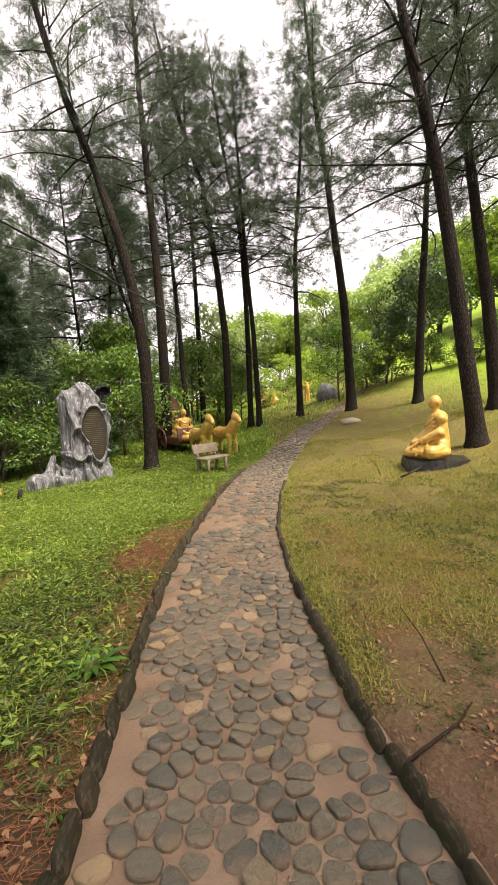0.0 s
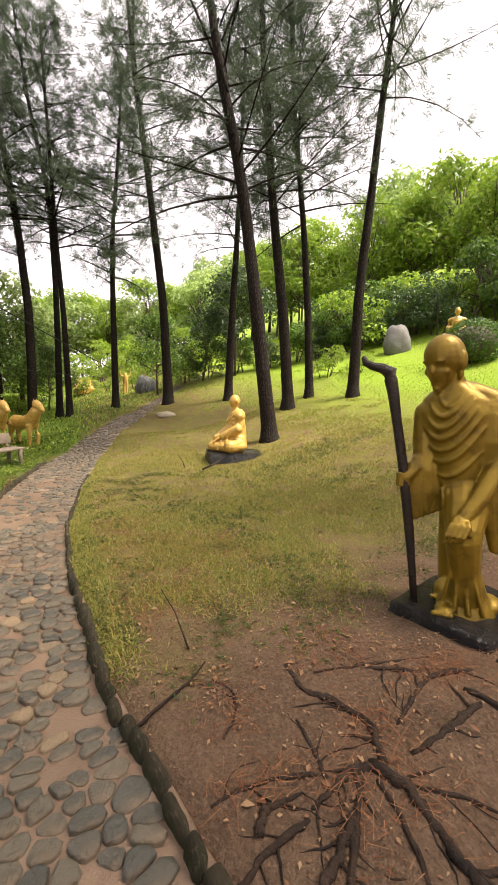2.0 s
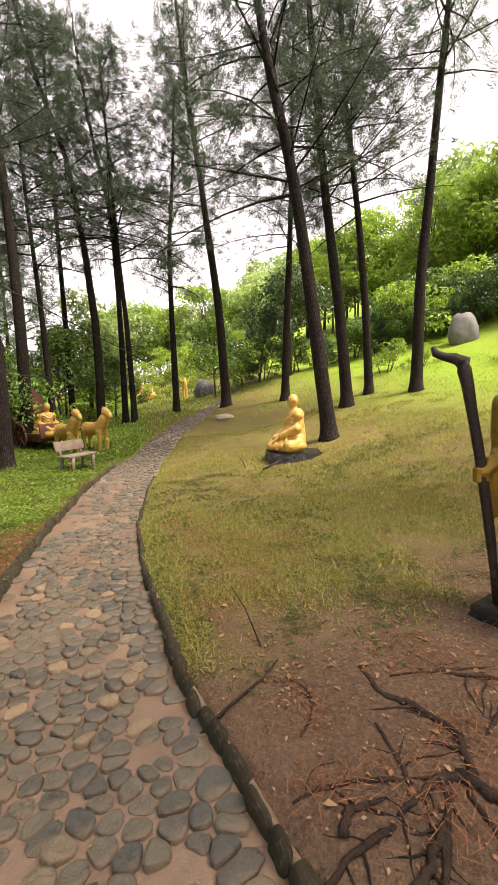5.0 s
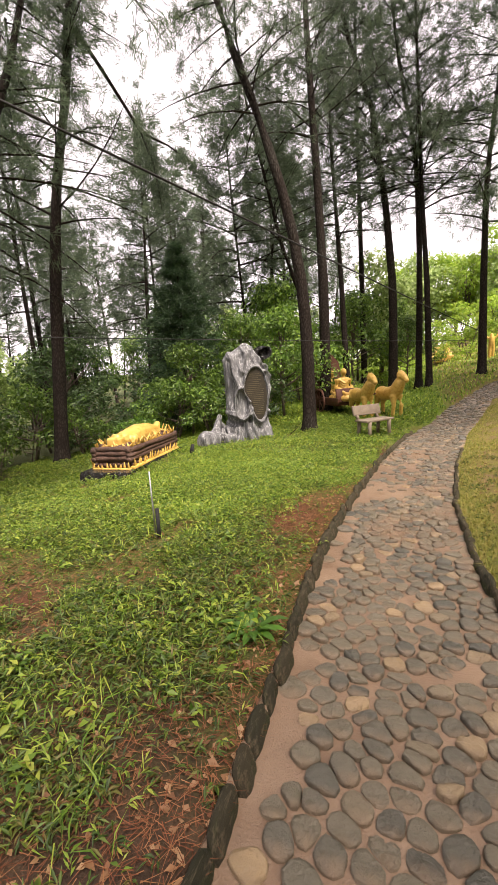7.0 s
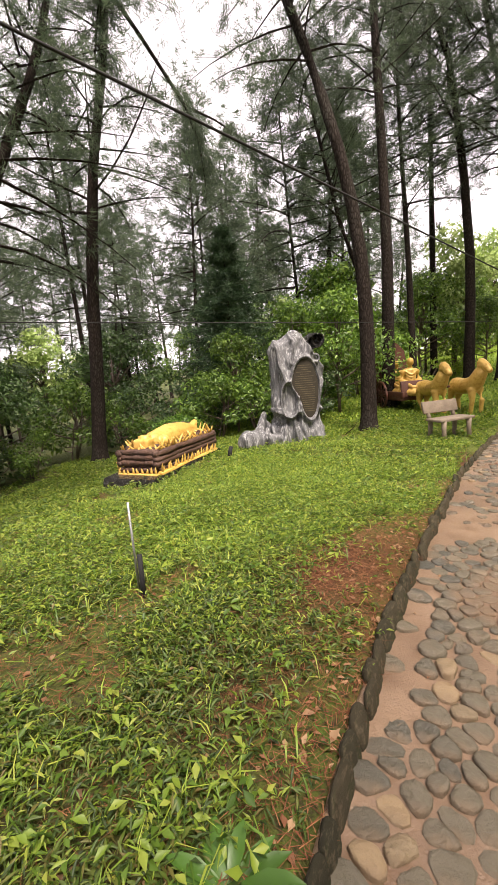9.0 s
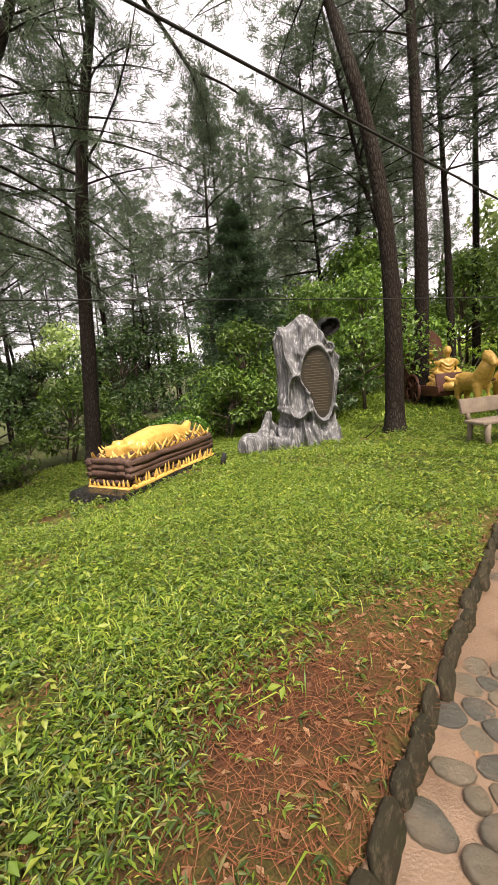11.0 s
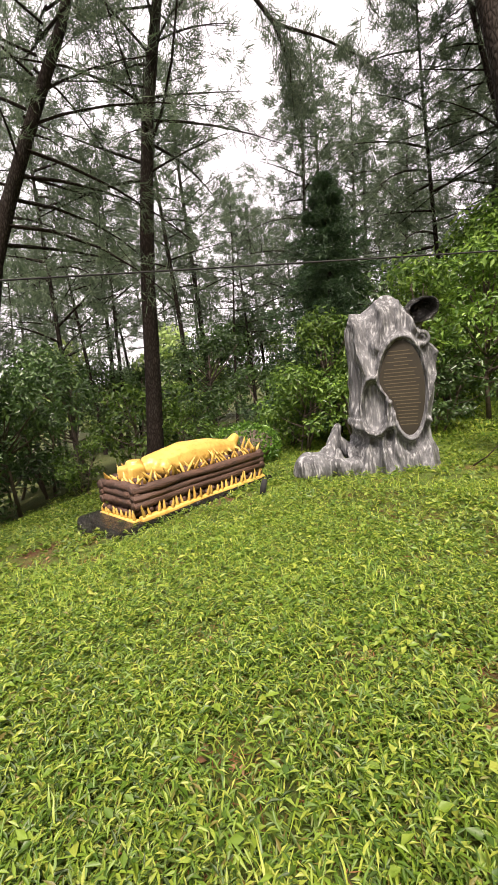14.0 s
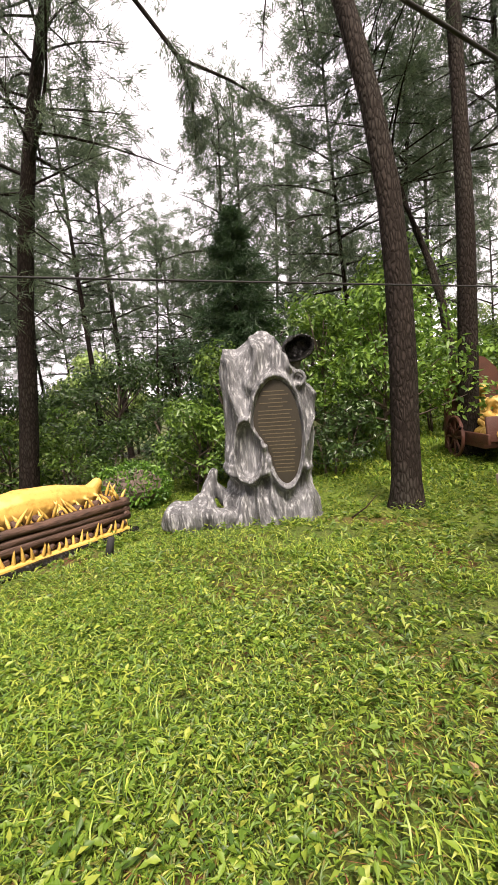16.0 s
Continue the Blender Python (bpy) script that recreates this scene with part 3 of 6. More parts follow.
def standing_statue():
    """A robed old man leaning on a crooked staff, one hand on his bent knee."""
    x, y, z = 3.02, 1.80, gz(3.02, 1.80)
    bm = bmesh.new()
    box(bm, (-0.01, 0.02, 0.02), (0.86, 0.72, 0.15), (0, 0, 14), 0.03)
    bmesh.ops.subdivide_edges(bm, edges=bm.edges[:], cuts=5, use_grid_fill=True)
    lumpy(bm, 0.022, 9, 2)
    lumpy(bm, 0.012, 24, 5)
    slab = part("plinth_slab", bm, SLAB)
    slab.matrix_world = pose(x + 0.05, y - 0.03, z, 0, 0, 0)
    tagged(slab, "rough wet black stone slab under the standing statue", "plinth")
    bm = bmesh.new()
    # the bent leg in front: shin, knee and thigh under the skirt
    limb(bm, [(0.05, -0.15, 0.1), (0.03, -0.2, 0.32), (0.005, -0.25, 0.58)], [0.115, 0.1, 0.12], 14)
    limb(bm, [(0.005, -0.25, 0.6), (0.0, -0.12, 0.76), (-0.04, 0.02, 0.9)], [0.12, 0.15, 0.15], 14)
    # the straight leg behind
    limb(bm, [(-0.1, 0.14, 0.06), (-0.11, 0.12, 0.42), (-0.07, 0.05, 0.86)], [0.085, 0.09, 0.14], 12)
    # flared hem
    tube(bm, [(0.04, -0.1, -0.01), (0.04, -0.1, 0.04), (0.04, -0.12, 0.14), (0.035, -0.17, 0.3)], [0.2, 0.19, 0.135, 0.1], 18)
    ball(bm, (0.17, -0.03, 0.05), 0.1, (1.0, 1.3, 0.65))
    ball(bm, (-0.09, 0.03, 0.06), 0.11, (1.0, 1.2, 0.8))
    for fx, fy in ((-0.08, -0.26), (-0.13, 0.0)):
        ball(bm, (fx, fy, 0.035), 0.068, (0.95, 1.3, 0.62))
        for k in range(4):
            ball(bm, (fx - 0.055 + 0.036 * k, fy - 0.085 + 0.006 * k, 0.024), 0.021)
    loft(bm, BODY, 0.002, 0.2, 5.0)
    limb(bm, [(-0.3, 0.0, 1.45), (-0.12, 0.0, 1.51), (0.12, 0.01, 1.49)], [0.095, 0.12, 0.105], 14)
    limb(bm, [(-0.3, 0.0, 1.45), (-0.22, -0.01, 1.54), (-0.16, -0.02, 1.62)], [0.09, 0.085, 0.085], 14)
    limb(bm, [(-0.14, -0.02, 1.62), (-0.02, 0.0, 1.585), (0.08, 0.01, 1.545), (0.14, 0.015, 1.49)], [0.085, 0.09, 0.09, 0.095], 14)
    limb(bm, [(0.1, 0.01, 1.45), (0.12, 0.01, 1.25), (0.1, 0.02, 1.0)], [0.13, 0.13, 0.1], 14)
    limb(bm, [(0.17, 0.02, 1.3), (0.22, 0.02, 1.05), (0.24, 0.02, 0.8)], [0.1, 0.105, 0.085], 14)
    # slack cloth sagging from shoulder to shoulder
    for x0, z0, x1, z1, sag, r in ((-0.22, 1.57, -0.06, 1.6, 0.09, 0.02), (-0.29, 1.53, -0.03, 1.58, 0.13, 0.021), (-0.32, 1.46, 0.0, 1.55, 0.16, 0.022), (-0.335, 1.38, 0.03, 1.5, 0.17, 0.023), (-0.33, 1.28, 0.06, 1.44, 0.17, 0.022), (-0.31, 1.18, 0.08, 1.36, 0.16, 0.021), (-0.26, 1.04, 0.08, 1.2, 0.12, 0.016), (-0.22, 0.88, 0.06, 0.96, 0.04, 0.02)):
        pts = []
        for k in range(13):
            f = k / 12
            px, pz = x0 + (x1 - x0) * f, z0 + (z1 - z0) * f - sag * 4 * f * (1 - f) * (1.25 - 0.5 * f)
            pts.append(on_body(px, pz))
        tube(bm, pts, [r * (0.35 + 0.65 * math.sin(math.pi * k / 12)) for k in range(13)], 8)
    # pleats below the hem of the mantle
    for k in range(6):
        tube(bm, [(-0.17 + 0.04 * k, -0.13 - 0.012 * k, 0.9), (-0.14 + 0.035 * k, -0.16 - 0.02 * k, 0.76), (-0.12 + 0.035 * k, -0.1 - 0.03 * k, 0.6)], [0.014, 0.018, 0.008], 6)
    # neck, and the bald head bowed and turned towards the staff
    limb(bm, [(-0.13, -0.02, 1.56), (-0.18, -0.06, 1.72)], [0.1, 0.09], 12)
    c = Vector((-0.215, -0.09, 1.86))
    fwd, side, up = Vector((-0.5, -0.84, -0.22)).normalized(), Vector((0.86, -0.51, 0)).normalized(), Vector((-0.1, -0.18, 1)).normalized()
    face = lambda f, s, u: tuple(c + fwd * f + side * s + up * u)
    ball(bm, tuple(c), 0.148, (0.94, 1.0, 1.08), (12, 0, -30), 18)
    ball(bm, face(0.035, 0, -0.1), 0.115, (0.88, 0.95, 1.05), (12, 0, -30))
    ball(bm, face(0.07, 0, -0.18), 0.062, (1.0, 0.9, 0.85))
    ball(bm, face(0.14, 0, -0.075), 0.024, (0.8, 0.9, 1.8))
    ball(bm, face(0.112, 0, -0.135), 0.034, (1.4, 0.7, 0.45), (0, 0, -30))
    ball(bm, face(0.1, 0, -0.215), 0.036, (0.9, 0.8, 1.1))
    for e in (-1, 1):
        ball(bm, face(0.126, 0.055 * e, -0.02), 0.03, (1.1, 0.7, 0.45), (0, 0, -30))
        ball(bm, face(0.09, 0.065 * e, -0.1), 0.036, (1.0, 0.8, 0.9))
        ball(bm, face(-0.015, 0.138 * e, -0.04), 0.046, (0.5, 0.8, 1.5), (0, 0, -30))
        ball(bm, face(0.0, 0.125 * e, -0.13), 0.028, (0.7, 0.8, 1.6))
    # the arm that holds the staff; its wide sleeve hangs open
    limb(bm, [(-0.33, -0.01, 1.44), (-0.33, -0.02, 1.2), (-0.34, -0.1, 1.07)], [0.085, 0.085, 0.06], 12)
    limb(bm, [(-0.33, -0.1, 1.07), (-0.4, -0.2, 0.96)], [0.055, 0.044], 10)
    limb(bm, [(-0.32, -0.02, 1.25), (-0.3, -0.05, 1.0), (-0.26, -0.05, 0.85)], [0.09, 0.1, 0.07], 12)
    for k in range(7):
        f = k / 6
        limb(bm, [(-0.38 + 0.16 * f, -0.15 + 0.09 * f, 1.03), (-0.4 + 0.19 * f, -0.15 + 0.1 * f, 0.84), (-0.36 + 0.2 * f, -0.14 + 0.1 * f, 0.63 + 0.1 * f)], [0.045, 0.05 - 0.006 * (k % 2), 0.024], 8)
    for k in range(4):
        limb(bm, [(-0.385, -0.21, 0.985 - 0.028 * k), (-0.435, -0.245, 0.98 - 0.028 * k), (-0.465, -0.205, 0.975 - 0.028 * k)], [0.018, 0.018, 0.015], 6)
    # the arm that rests on the knee; its sleeve hangs far down outside
    limb(bm, [(0.14, 0.015, 1.47), (0.18, 0.01, 1.34), (0.19, -0.01, 1.1)], [0.095, 0.1, 0.1], 14)
    limb(bm, [(0.17, -0.06, 1.06), (0.08, -0.2, 0.86), (0.01, -0.28, 0.74)], [0.078, 0.062, 0.05], 12)
    for k in range(6):
        f = k / 5
        limb(bm, [(0.14 + 0.1 * f, -0.09 + 0.11 * f, 1.02), (0.13 + 0.16 * f, -0.12 + 0.14 * f, 0.84), (0.15 + 0.13 * f, -0.08 + 0.1 * f, 0.66), (0.18 + 0.07 * f, -0.06 + 0.08 * f, 0.46 + 0.04 * abs(f - 0.4))], [0.055, 0.05, 0.045, 0.028], 8)
    ball(bm, (-0.015, -0.335, 0.69), 0.06, (0.95, 0.6, 1.15), (-28, 0, 14))
    for k in range(4):
        limb(bm, [(-0.06 + 0.036 * k, -0.37, 0.69), (-0.088 + 0.037 * k, -0.395, 0.62), (-0.1 + 0.038 * k, -0.388, 0.565 + 0.008 * k)], [0.0165, 0.016, 0.013], 8)
    limb(bm, [(0.04, -0.34, 0.71), (0.06, -0.365, 0.63)], [0.018, 0.014], 6)
    for k in range(4):
        tube(bm, [(-0.09 + 0.05 * k, -0.28 - 0.03 * (k in (1, 2)), 0.52), (-0.06 + 0.05 * k, -0.27, 0.3), (-0.1 + 0.09 * k, -0.25 - 0.04 * (k in (1, 2)), 0.04)], [0.006, 0.012, 0.018], 6)
    man = part("robed_statue", bm, GOLD_DARK)
    merge(man, 0.0095, 2)
    turn = pose(x + 0.03, y + 0.0, z + 0.085, 0, 0, -58)
    man.matrix_world = turn @ Matrix.Diagonal((1, 1, 0.985, 1))
    tagged(man, "old gold statue of a robed stooping man", "statue")
    bm = bmesh.new()
    rng = random.Random(4)
    tube(bm, [(-0.29, -0.21, 0), (-0.32, -0.21, 0.25), (-0.355, -0.21, 0.53), (-0.395, -0.21, 0.8), (-0.44, -0.215, 1.07), (-0.485, -0.22, 1.32), (-0.53, -0.22, 1.55), (-0.55, -0.22, 1.66), (-0.56, -0.22, 1.71), (-0.615, -0.22, 1.745), (-0.69, -0.225, 1.765), (-0.74, -0.23, 1.79), (-0.765, -0.23, 1.835)],
         [0.028, 0.03, 0.031, 0.032, 0.034, 0.037, 0.04, 0.045, 0.05, 0.038, 0.032, 0.03, 0.018], 9, 0.16, rng=rng)
    st = part("walking_staff", bm, STAFF)
    st.matrix_world = turn
    tagged(st, "crooked dark wooden staff held by the standing statue", "staff")


def seated_figure(bm, s=1.0, at=(0, 0, 0), raised=False, i=0):
    """A cross-legged robed figure facing -y."""
    q = lambda a, b, c: (at[0] + a * s, at[1] + b * s, at[2] + c * s)
    limb(bm, [q(-0.3, -0.12, 0.13), q(-0.05, -0.46, 0.11)], [0.13 * s, 0.11 * s], mat_i=i)
    limb(bm, [q(0.3, -0.12, 0.13), q(0.05, -0.5, 0.12)], [0.13 * s, 0.1 * s], mat_i=i)
    limb(bm, [q(-0.12, 0.05, 0.14), q(-0.36, -0.2, 0.14)], [0.17 * s, 0.13 * s], mat_i=i)
    limb(bm, [q(0.12, 0.05, 0.14), q(0.36, -0.2, 0.14)], [0.17 * s, 0.13 * s], mat_i=i)
    ball(bm, q(0, 0.05, 0.22), 0.25 * s, (1.05, 0.8, 0.9), mat_i=i)
    limb(bm, [q(0, 0.05, 0.3), q(0, 0.03, 0.52), q(0, 0.02, 0.72)], [0.2 * s, 0.19 * s, 0.17 * s], 14, i)
    limb(bm, [q(-0.2, 0.02, 0.76), q(0, 0.02, 0.8), q(0.2, 0.02, 0.76)], [0.085 * s, 0.1 * s, 0.085 * s], 12, i)
    limb(bm, [q(0, 0, 0.84), q(0, -0.01, 0.95)], [0.07 * s, 0.062 * s], mat_i=i)
    ball(bm, q(0, -0.02, 1.06), 0.118 * s, (0.88, 1.0, 1.15), mat_i=i)
    ball(bm, q(0, -0.13, 1.04), 0.02 * s, (0.8, 1, 1.5), mat_i=i)
    for e in (-1, 1):
        ball(bm, q(0.105 * e, 0, 1.04), 0.032 * s, (0.4, 0.8, 1.6), mat_i=i)
        if raised:
            limb(bm, [q(0.22 * e, 0.02, 0.74), q(0.36 * e, -0.02, 0.9), q(0.4 * e, -0.04, 1.2)], [0.08 * s, 0.07 * s, 0.05 * s], mat_i=i)
        else:
            limb(bm, [q(0.23 * e, 0.03, 0.74), q(0.29 * e, -0.02, 0.48), q(0.1 * e, -0.38, 0.3)], [0.09 * s, 0.09 * s, 0.06 * s], mat_i=i)
    if not raised:
        limb(bm, [q(-0.09, -0.4, 0.28), q(0.09, -0.4, 0.28)], [0.06 * s, 0.06 * s], mat_i=i)
    for k in range(4):
        pts = [q(-0.17 + 0.34 * t, -0.165 + 0.1 * (2 * t - 1) ** 2, 0.78 - 0.09 * k - 0.12 * (1 - (2 * t - 1) ** 2)) for t in (0, 0.25, 0.5, 0.75, 1)]
        tube(bm, pts, [0.02 * s] * 5, 6, mat_i=i)


def seated_statue():
    x, y = 4.0, 8.75
    z = gz(x, y)
    bm = bmesh.new()
    pts = [(-0.62, -0.42), (0.3, -0.5), (0.95, -0.1), (0.75, 0.35), (0.1, 0.45), (-0.6, 0.3)]
    low = [bm.verts.new((a * 1.02, b * 1.02, -0.12)) for a, b in pts]
    top = [bm.verts.new((a, b, 0.17)) for a, b in pts]
    bm.faces.new(low[::-1]), bm.faces.new(top)
    for k in range(6):
        bm.faces.new((low[k], low[(k + 1) % 6], top[(k + 1) % 6], top[k]))
    bmesh.ops.subdivide_edges(bm, edges=bm.edges[:], cuts=4, use_grid_fill=True)
    lumpy(bm, 0.035, 5, 6)
    slab = part("stone_slab", bm, SLAB)
    slab.matrix_world = pose(x, y, z, 3, 2, -8)
    tagged(slab, "dark irregular stone slab under the seated statue", "plinth")
    bm = bmesh.new()
    seated_figure(bm, 1.13)
    # robe spread over the lap, wide sleeves, hands on the shin and a plain face
    limb(bm, [(0, 0.06, 0.84), (0, 0.02, 0.55), (0, -0.12, 0.3)], [0.19, 0.24, 0.26], 16)
    ball(bm, (0, -0.14, 0.14), 0.46, (1.0, 0.95, 0.42))
    for e in (-1, 1):
        limb(bm, [(0.26 * e, 0.03, 0.84), (0.33 * e, -0.03, 0.55), (0.2 * e, -0.34, 0.38)], [0.11, 0.12, 0.08], 12)
        ball(bm, (0.1 * e, -0.2, 1.2), 0.02, (1.3, 0.6, 0.5))
        for k in range(4):
            limb(bm, [(0.1 * e + 0.03 * k * e, -0.44, 0.34), (0.08 * e + 0.035 * k * e, -0.56, 0.24)], [0.024, 0.018], 6)
    ball(bm, (0, -0.1, 1.11), 0.06, (1.0, 0.8, 0.7))
    for k in range(6):
        a = -1.0 + 0.4 * k
        tube(bm, [(0.2 * math.sin(a), -0.12, 0.5), (0.4 * math.sin(a), -0.3 * math.cos(a) - 0.14, 0.28), (0.5 * math.sin(a), -0.46 * math.cos(a) - 0.12, 0.06)], [0.012, 0.024, 0.02], 6)
    for k in range(4):
        tube(bm, [(-0.2, -0.1, 0.84 - 0.09 * k), (-0.02, -0.215, 0.7 - 0.1 * k), (0.2, -0.1, 0.78 - 0.09 * k)], [0.012, 0.022, 0.012], 6)
    man = part("seated_statue", bm, GOLD)
    merge(man, 0.017, 2)
    man.matrix_world = pose(x + 0.05, y, z + 0.165, 0, 0, -98)
    tagged(man, "yellow gold statue of a cross-legged man on a dark slab", "statue")


def monument():
    """A tall folded grey stone with a bean-shaped plaque and a rocky foot."""
    x, y = -4.28, 10.62
    z = gz(x, y) - 0.05
    rock = thing("stone_monument", x, y, z, 38.0, "tall draped grey stone monument with an inset dark plaque on grass", "monument")
    rock.matrix_world = pose(x, y, z, 0, 0, 38.0) @ Matrix.Diagonal((1.0, 1.0, 1.06, 1))
    rng = random.Random(8)
    wave = lambda q, *k: noise.noise(Vector(k) + Vector((q * 3.1, 0, 0)))
    top = lambda q: float(np.interp(q, (-0.66, -0.56, -0.42, -0.28, -0.05, 0.12, 0.28, 0.36, 0.5, 0.62), (2.05, 2.27, 2.25, 2.33, 2.47, 2.44, 2.28, 2.02, 1.92, 1.75)))
    bean_c = lambda h: 0.14 + 0.09 * float(smooth((1.32 - h) / 0.4))
    bean_w = lambda h: 0.31 - 0.085 * float(smooth((1.32 - h) / 0.4))

    def bean(q, h):
        return math.sqrt(((q - bean_c(h)) / bean_w(h)) ** 2 + ((h - 1.18) / 0.64) ** 2)

    def lobe(q, h):
        return math.sqrt(((q + 0.24) / 0.17) ** 2 + ((h - 0.96) / 0.36) ** 2)

    bm = bmesh.new()
    rows, n, levels = [], 150, 130
    for j in range(levels):
        f = j / (levels - 1)
        row = []
        for k in range(n):
            a = 2 * math.pi * k / n
            c, s_ = math.cos(a), math.sin(a)
            q = math.copysign(abs(c) ** 0.8, c)
            front = math.copysign(abs(s_) ** 0.7, s_)
            h = f * top(q * 0.64) if f < 1 else top(q * 0.64)
            wide = 0.62 + 0.1 * math.exp(-h * 4) - 0.05 * math.exp(-((h - 0.62) / 0.18) ** 2) + 0.03 * math.sin(h * 3.3 + 2.2 * (q > 0))
            deep = (0.34 + 0.12 * math.exp(-h * 4)) * (1 - 0.45 * max(0, f - 0.72) / 0.28)
            close = 1 - max(0, f - 0.93) / 0.07 * 0.55
            x, y = q * wide * (0.78 + 0.22 * close), front * deep * close
            warp = 0.35 * noise.noise(Vector((x * 2.2, h * 1.1, 3.0))) + 0.12 * noise.noise(Vector((x * 5, h * 2.5, 8.0)))
            ridge = 1 - abs(math.sin(4.6 * (x + warp) * 2.2 + (1.2 if y < 0 else 0)))
            big = 1 - abs(math.sin(3.2 * (x + 0.7 * warp) + 0.8 * h))
            relief = 0.11 * ridge ** 1.6 + 0.09 * big ** 2 - 0.06
            if h < 0.8:
                relief = relief * 1.2 - 0.1 * math.exp(-((h - 0.5) / 0.12) ** 2) + 0.08 * math.exp(-((h - 0.7 - 0.08 * math.sin(6 * x)) / 0.05) ** 2) + 0.06 * (1 - abs(math.sin(7 * (x + 0.5 * h + warp))))
            if y < 0:
                e = bean(x, h)
                rim = 0.1 * math.exp(-((e - 1.08) / 0.085) ** 2)
                inside = float(smooth((1.06 - e) / 0.08))
                relief = relief * (1 - float(smooth((1.35 - e) / 0.3))) * 1.0 + rim - 0.055 * inside if e < 1.4 else relief
                g = lobe(x, h)
                if g < 1.45 and e > 1.12:
                    relief = relief * float(smooth((g - 0.9) / 0.5)) + 0.1 * math.exp(-((g - 1.08) / 0.12) ** 2) - 0.06 * float(smooth((1.0 - g) / 0.15))
            scale_ = 1 + relief / max(0.25, math.hypot(x, y))
            row.append(bm.verts.new((x * (1 + 0.35 * (scale_ - 1)), y - abs(front) ** 0.5 * math.copysign(1, -front) * relief if abs(front) > 0.05 else y, h)))
        rows.append(row)
    for p, q in zip(rows, rows[1:]):
        for k in range(n):
            bm.faces.new((p[k], p[(k + 1) % n], q[(k + 1) % n], q[k]))
    bm.faces.new(rows[0][::-1]), bm.faces.new(rows[-1])
    # knot and black horn at the top; a ball fills the horn's cup
    tube(bm, [(0.45 + 0.085 * math.cos(t), -0.22, 1.82 + 0.085 * math.sin(t)) for t in [2 * math.pi * k / 12 for k in range(13)]], [0.03] * 13, 7)
    limb(bm, [(0.34, 0.05, 1.9), (0.4, 0.06, 2.05), (0.46, 0.1, 2.18)], [0.13, 0.11, 0.13])
    horn = bmesh.new()
    cup = []
    for rad, dep in ((0.03, 0.36), (0.13, 0.3), (0.19, 0.12), (0.2, -0.1), (0.185, -0.14), (0.16, -0.12), (0.15, 0.04), (0.11, 0.2), (0.02, 0.27)):
        cup.append([horn.verts.new((0.45 + 1.1 * rad * math.cos(2 * math.pi * k / 18) - 0.25 * dep, -0.1 + dep, 2.2 + 0.8 * rad * math.sin(2 * math.pi * k / 18) + 0.18 * rad * math.cos(2 * math.pi * k / 18) + 0.1 * dep)) for k in range(18)])
    for p, q in zip(cup, cup[1:]):
        for k in range(18):
            horn.faces.new((p[k], p[(k + 1) % 18], q[(k + 1) % 18], q[k]))
    horn.faces.new(cup[0][::-1]), horn.faces.new(cup[-1])
    ball(horn, (0.44, 0.02, 2.19), 0.175, (1.12, 0.9, 0.85), (0, -12, 0))
    lumpy(horn, 0.035, 6, 4)
    part("black_horn", horn, SLAB, rock, "black lumpy stone horn with a filled cup")
    body = part("body", bm, CARVED, rock)
    merge(body, 0.016, 1)
    bm = bmesh.new()
    n = 48
    ring = []
    for k in range(n):
        t = 2 * math.pi * k / n
        h = 1.18 + 0.64 * math.sin(t)
        ring.append(bm.verts.new((bean_c(h) + bean_w(h) * math.cos(t), -0.335, h)))
    back = [bm.verts.new((v.co.x, -0.2, v.co.z)) for v in ring]
    bm.faces.new(ring)
    for k in range(n):
        bm.faces.new((ring[k], back[k], back[(k + 1) % n], ring[(k + 1) % n]))
    plaque = part("plaque", bm, PLAQUE, rock, "dark bean-shaped plaque with faint gilt lines", False)
    me_bar = bpy.data.meshes.new("text_line")
    b2 = bmesh.new()
    box(b2, (0, 0, 0), (1, 0.003, 0.011))
    b2.to_mesh(me_bar), b2.free()
    me_bar.materials.append(LETTER)
    for k in range(22):
        h = 1.68 - 0.047 * k
        half = bean_w(h) * math.sqrt(max(0.05, 1 - ((h - 1.18) / 0.64) ** 2)) * 0.8
        bar = new("text_line", me_bar)
        bar.parent = plaque
        wide = 2 * half * (0.45 if k in (2, 4) else rng.uniform(0.86, 1.0))
        bar.matrix_basis = pose(bean_c(h) - (half - wide / 2) * (k not in (2, 4)), -0.3365, h) @ Matrix.Diagonal((wide, 1, 1, 1))
    bm = bmesh.new()
    for c, r, s_ in (((-1.2, -0.3, 0.12), 0.27, (1.2, 0.9, 0.9)), ((-0.9, -0.26, 0.12), 0.22, (1.2, 0.9, 0.9)), ((-0.98, -0.2, 0.25), 0.13, (1, 1, 1.3)), ((-0.6, -0.25, 0.1), 0.22, (1.2, 0.9, 0.8))):
        ball(bm, c, r, s_)
    lumpy(bm, 0.05, 5, 2)
    limb(bm, [(-0.95, -0.05, 0.2), (-0.88, -0.02, 0.45), (-0.8, 0.02, 0.66)], [0.14, 0.1, 0.07])
    limb(bm, [(-0.78, -0.32, 0.15), (-0.8, -0.3, 0.36)], [0.1, 0.05])
    limb(bm, [(-0.8, 0.0, 0.5), (-0.65, 0.05, 0.3)], [0.06, 0.12])
    foot = part("rocky_foot", bm, CARVED, rock)
    merge(foot, 0.024, 1)


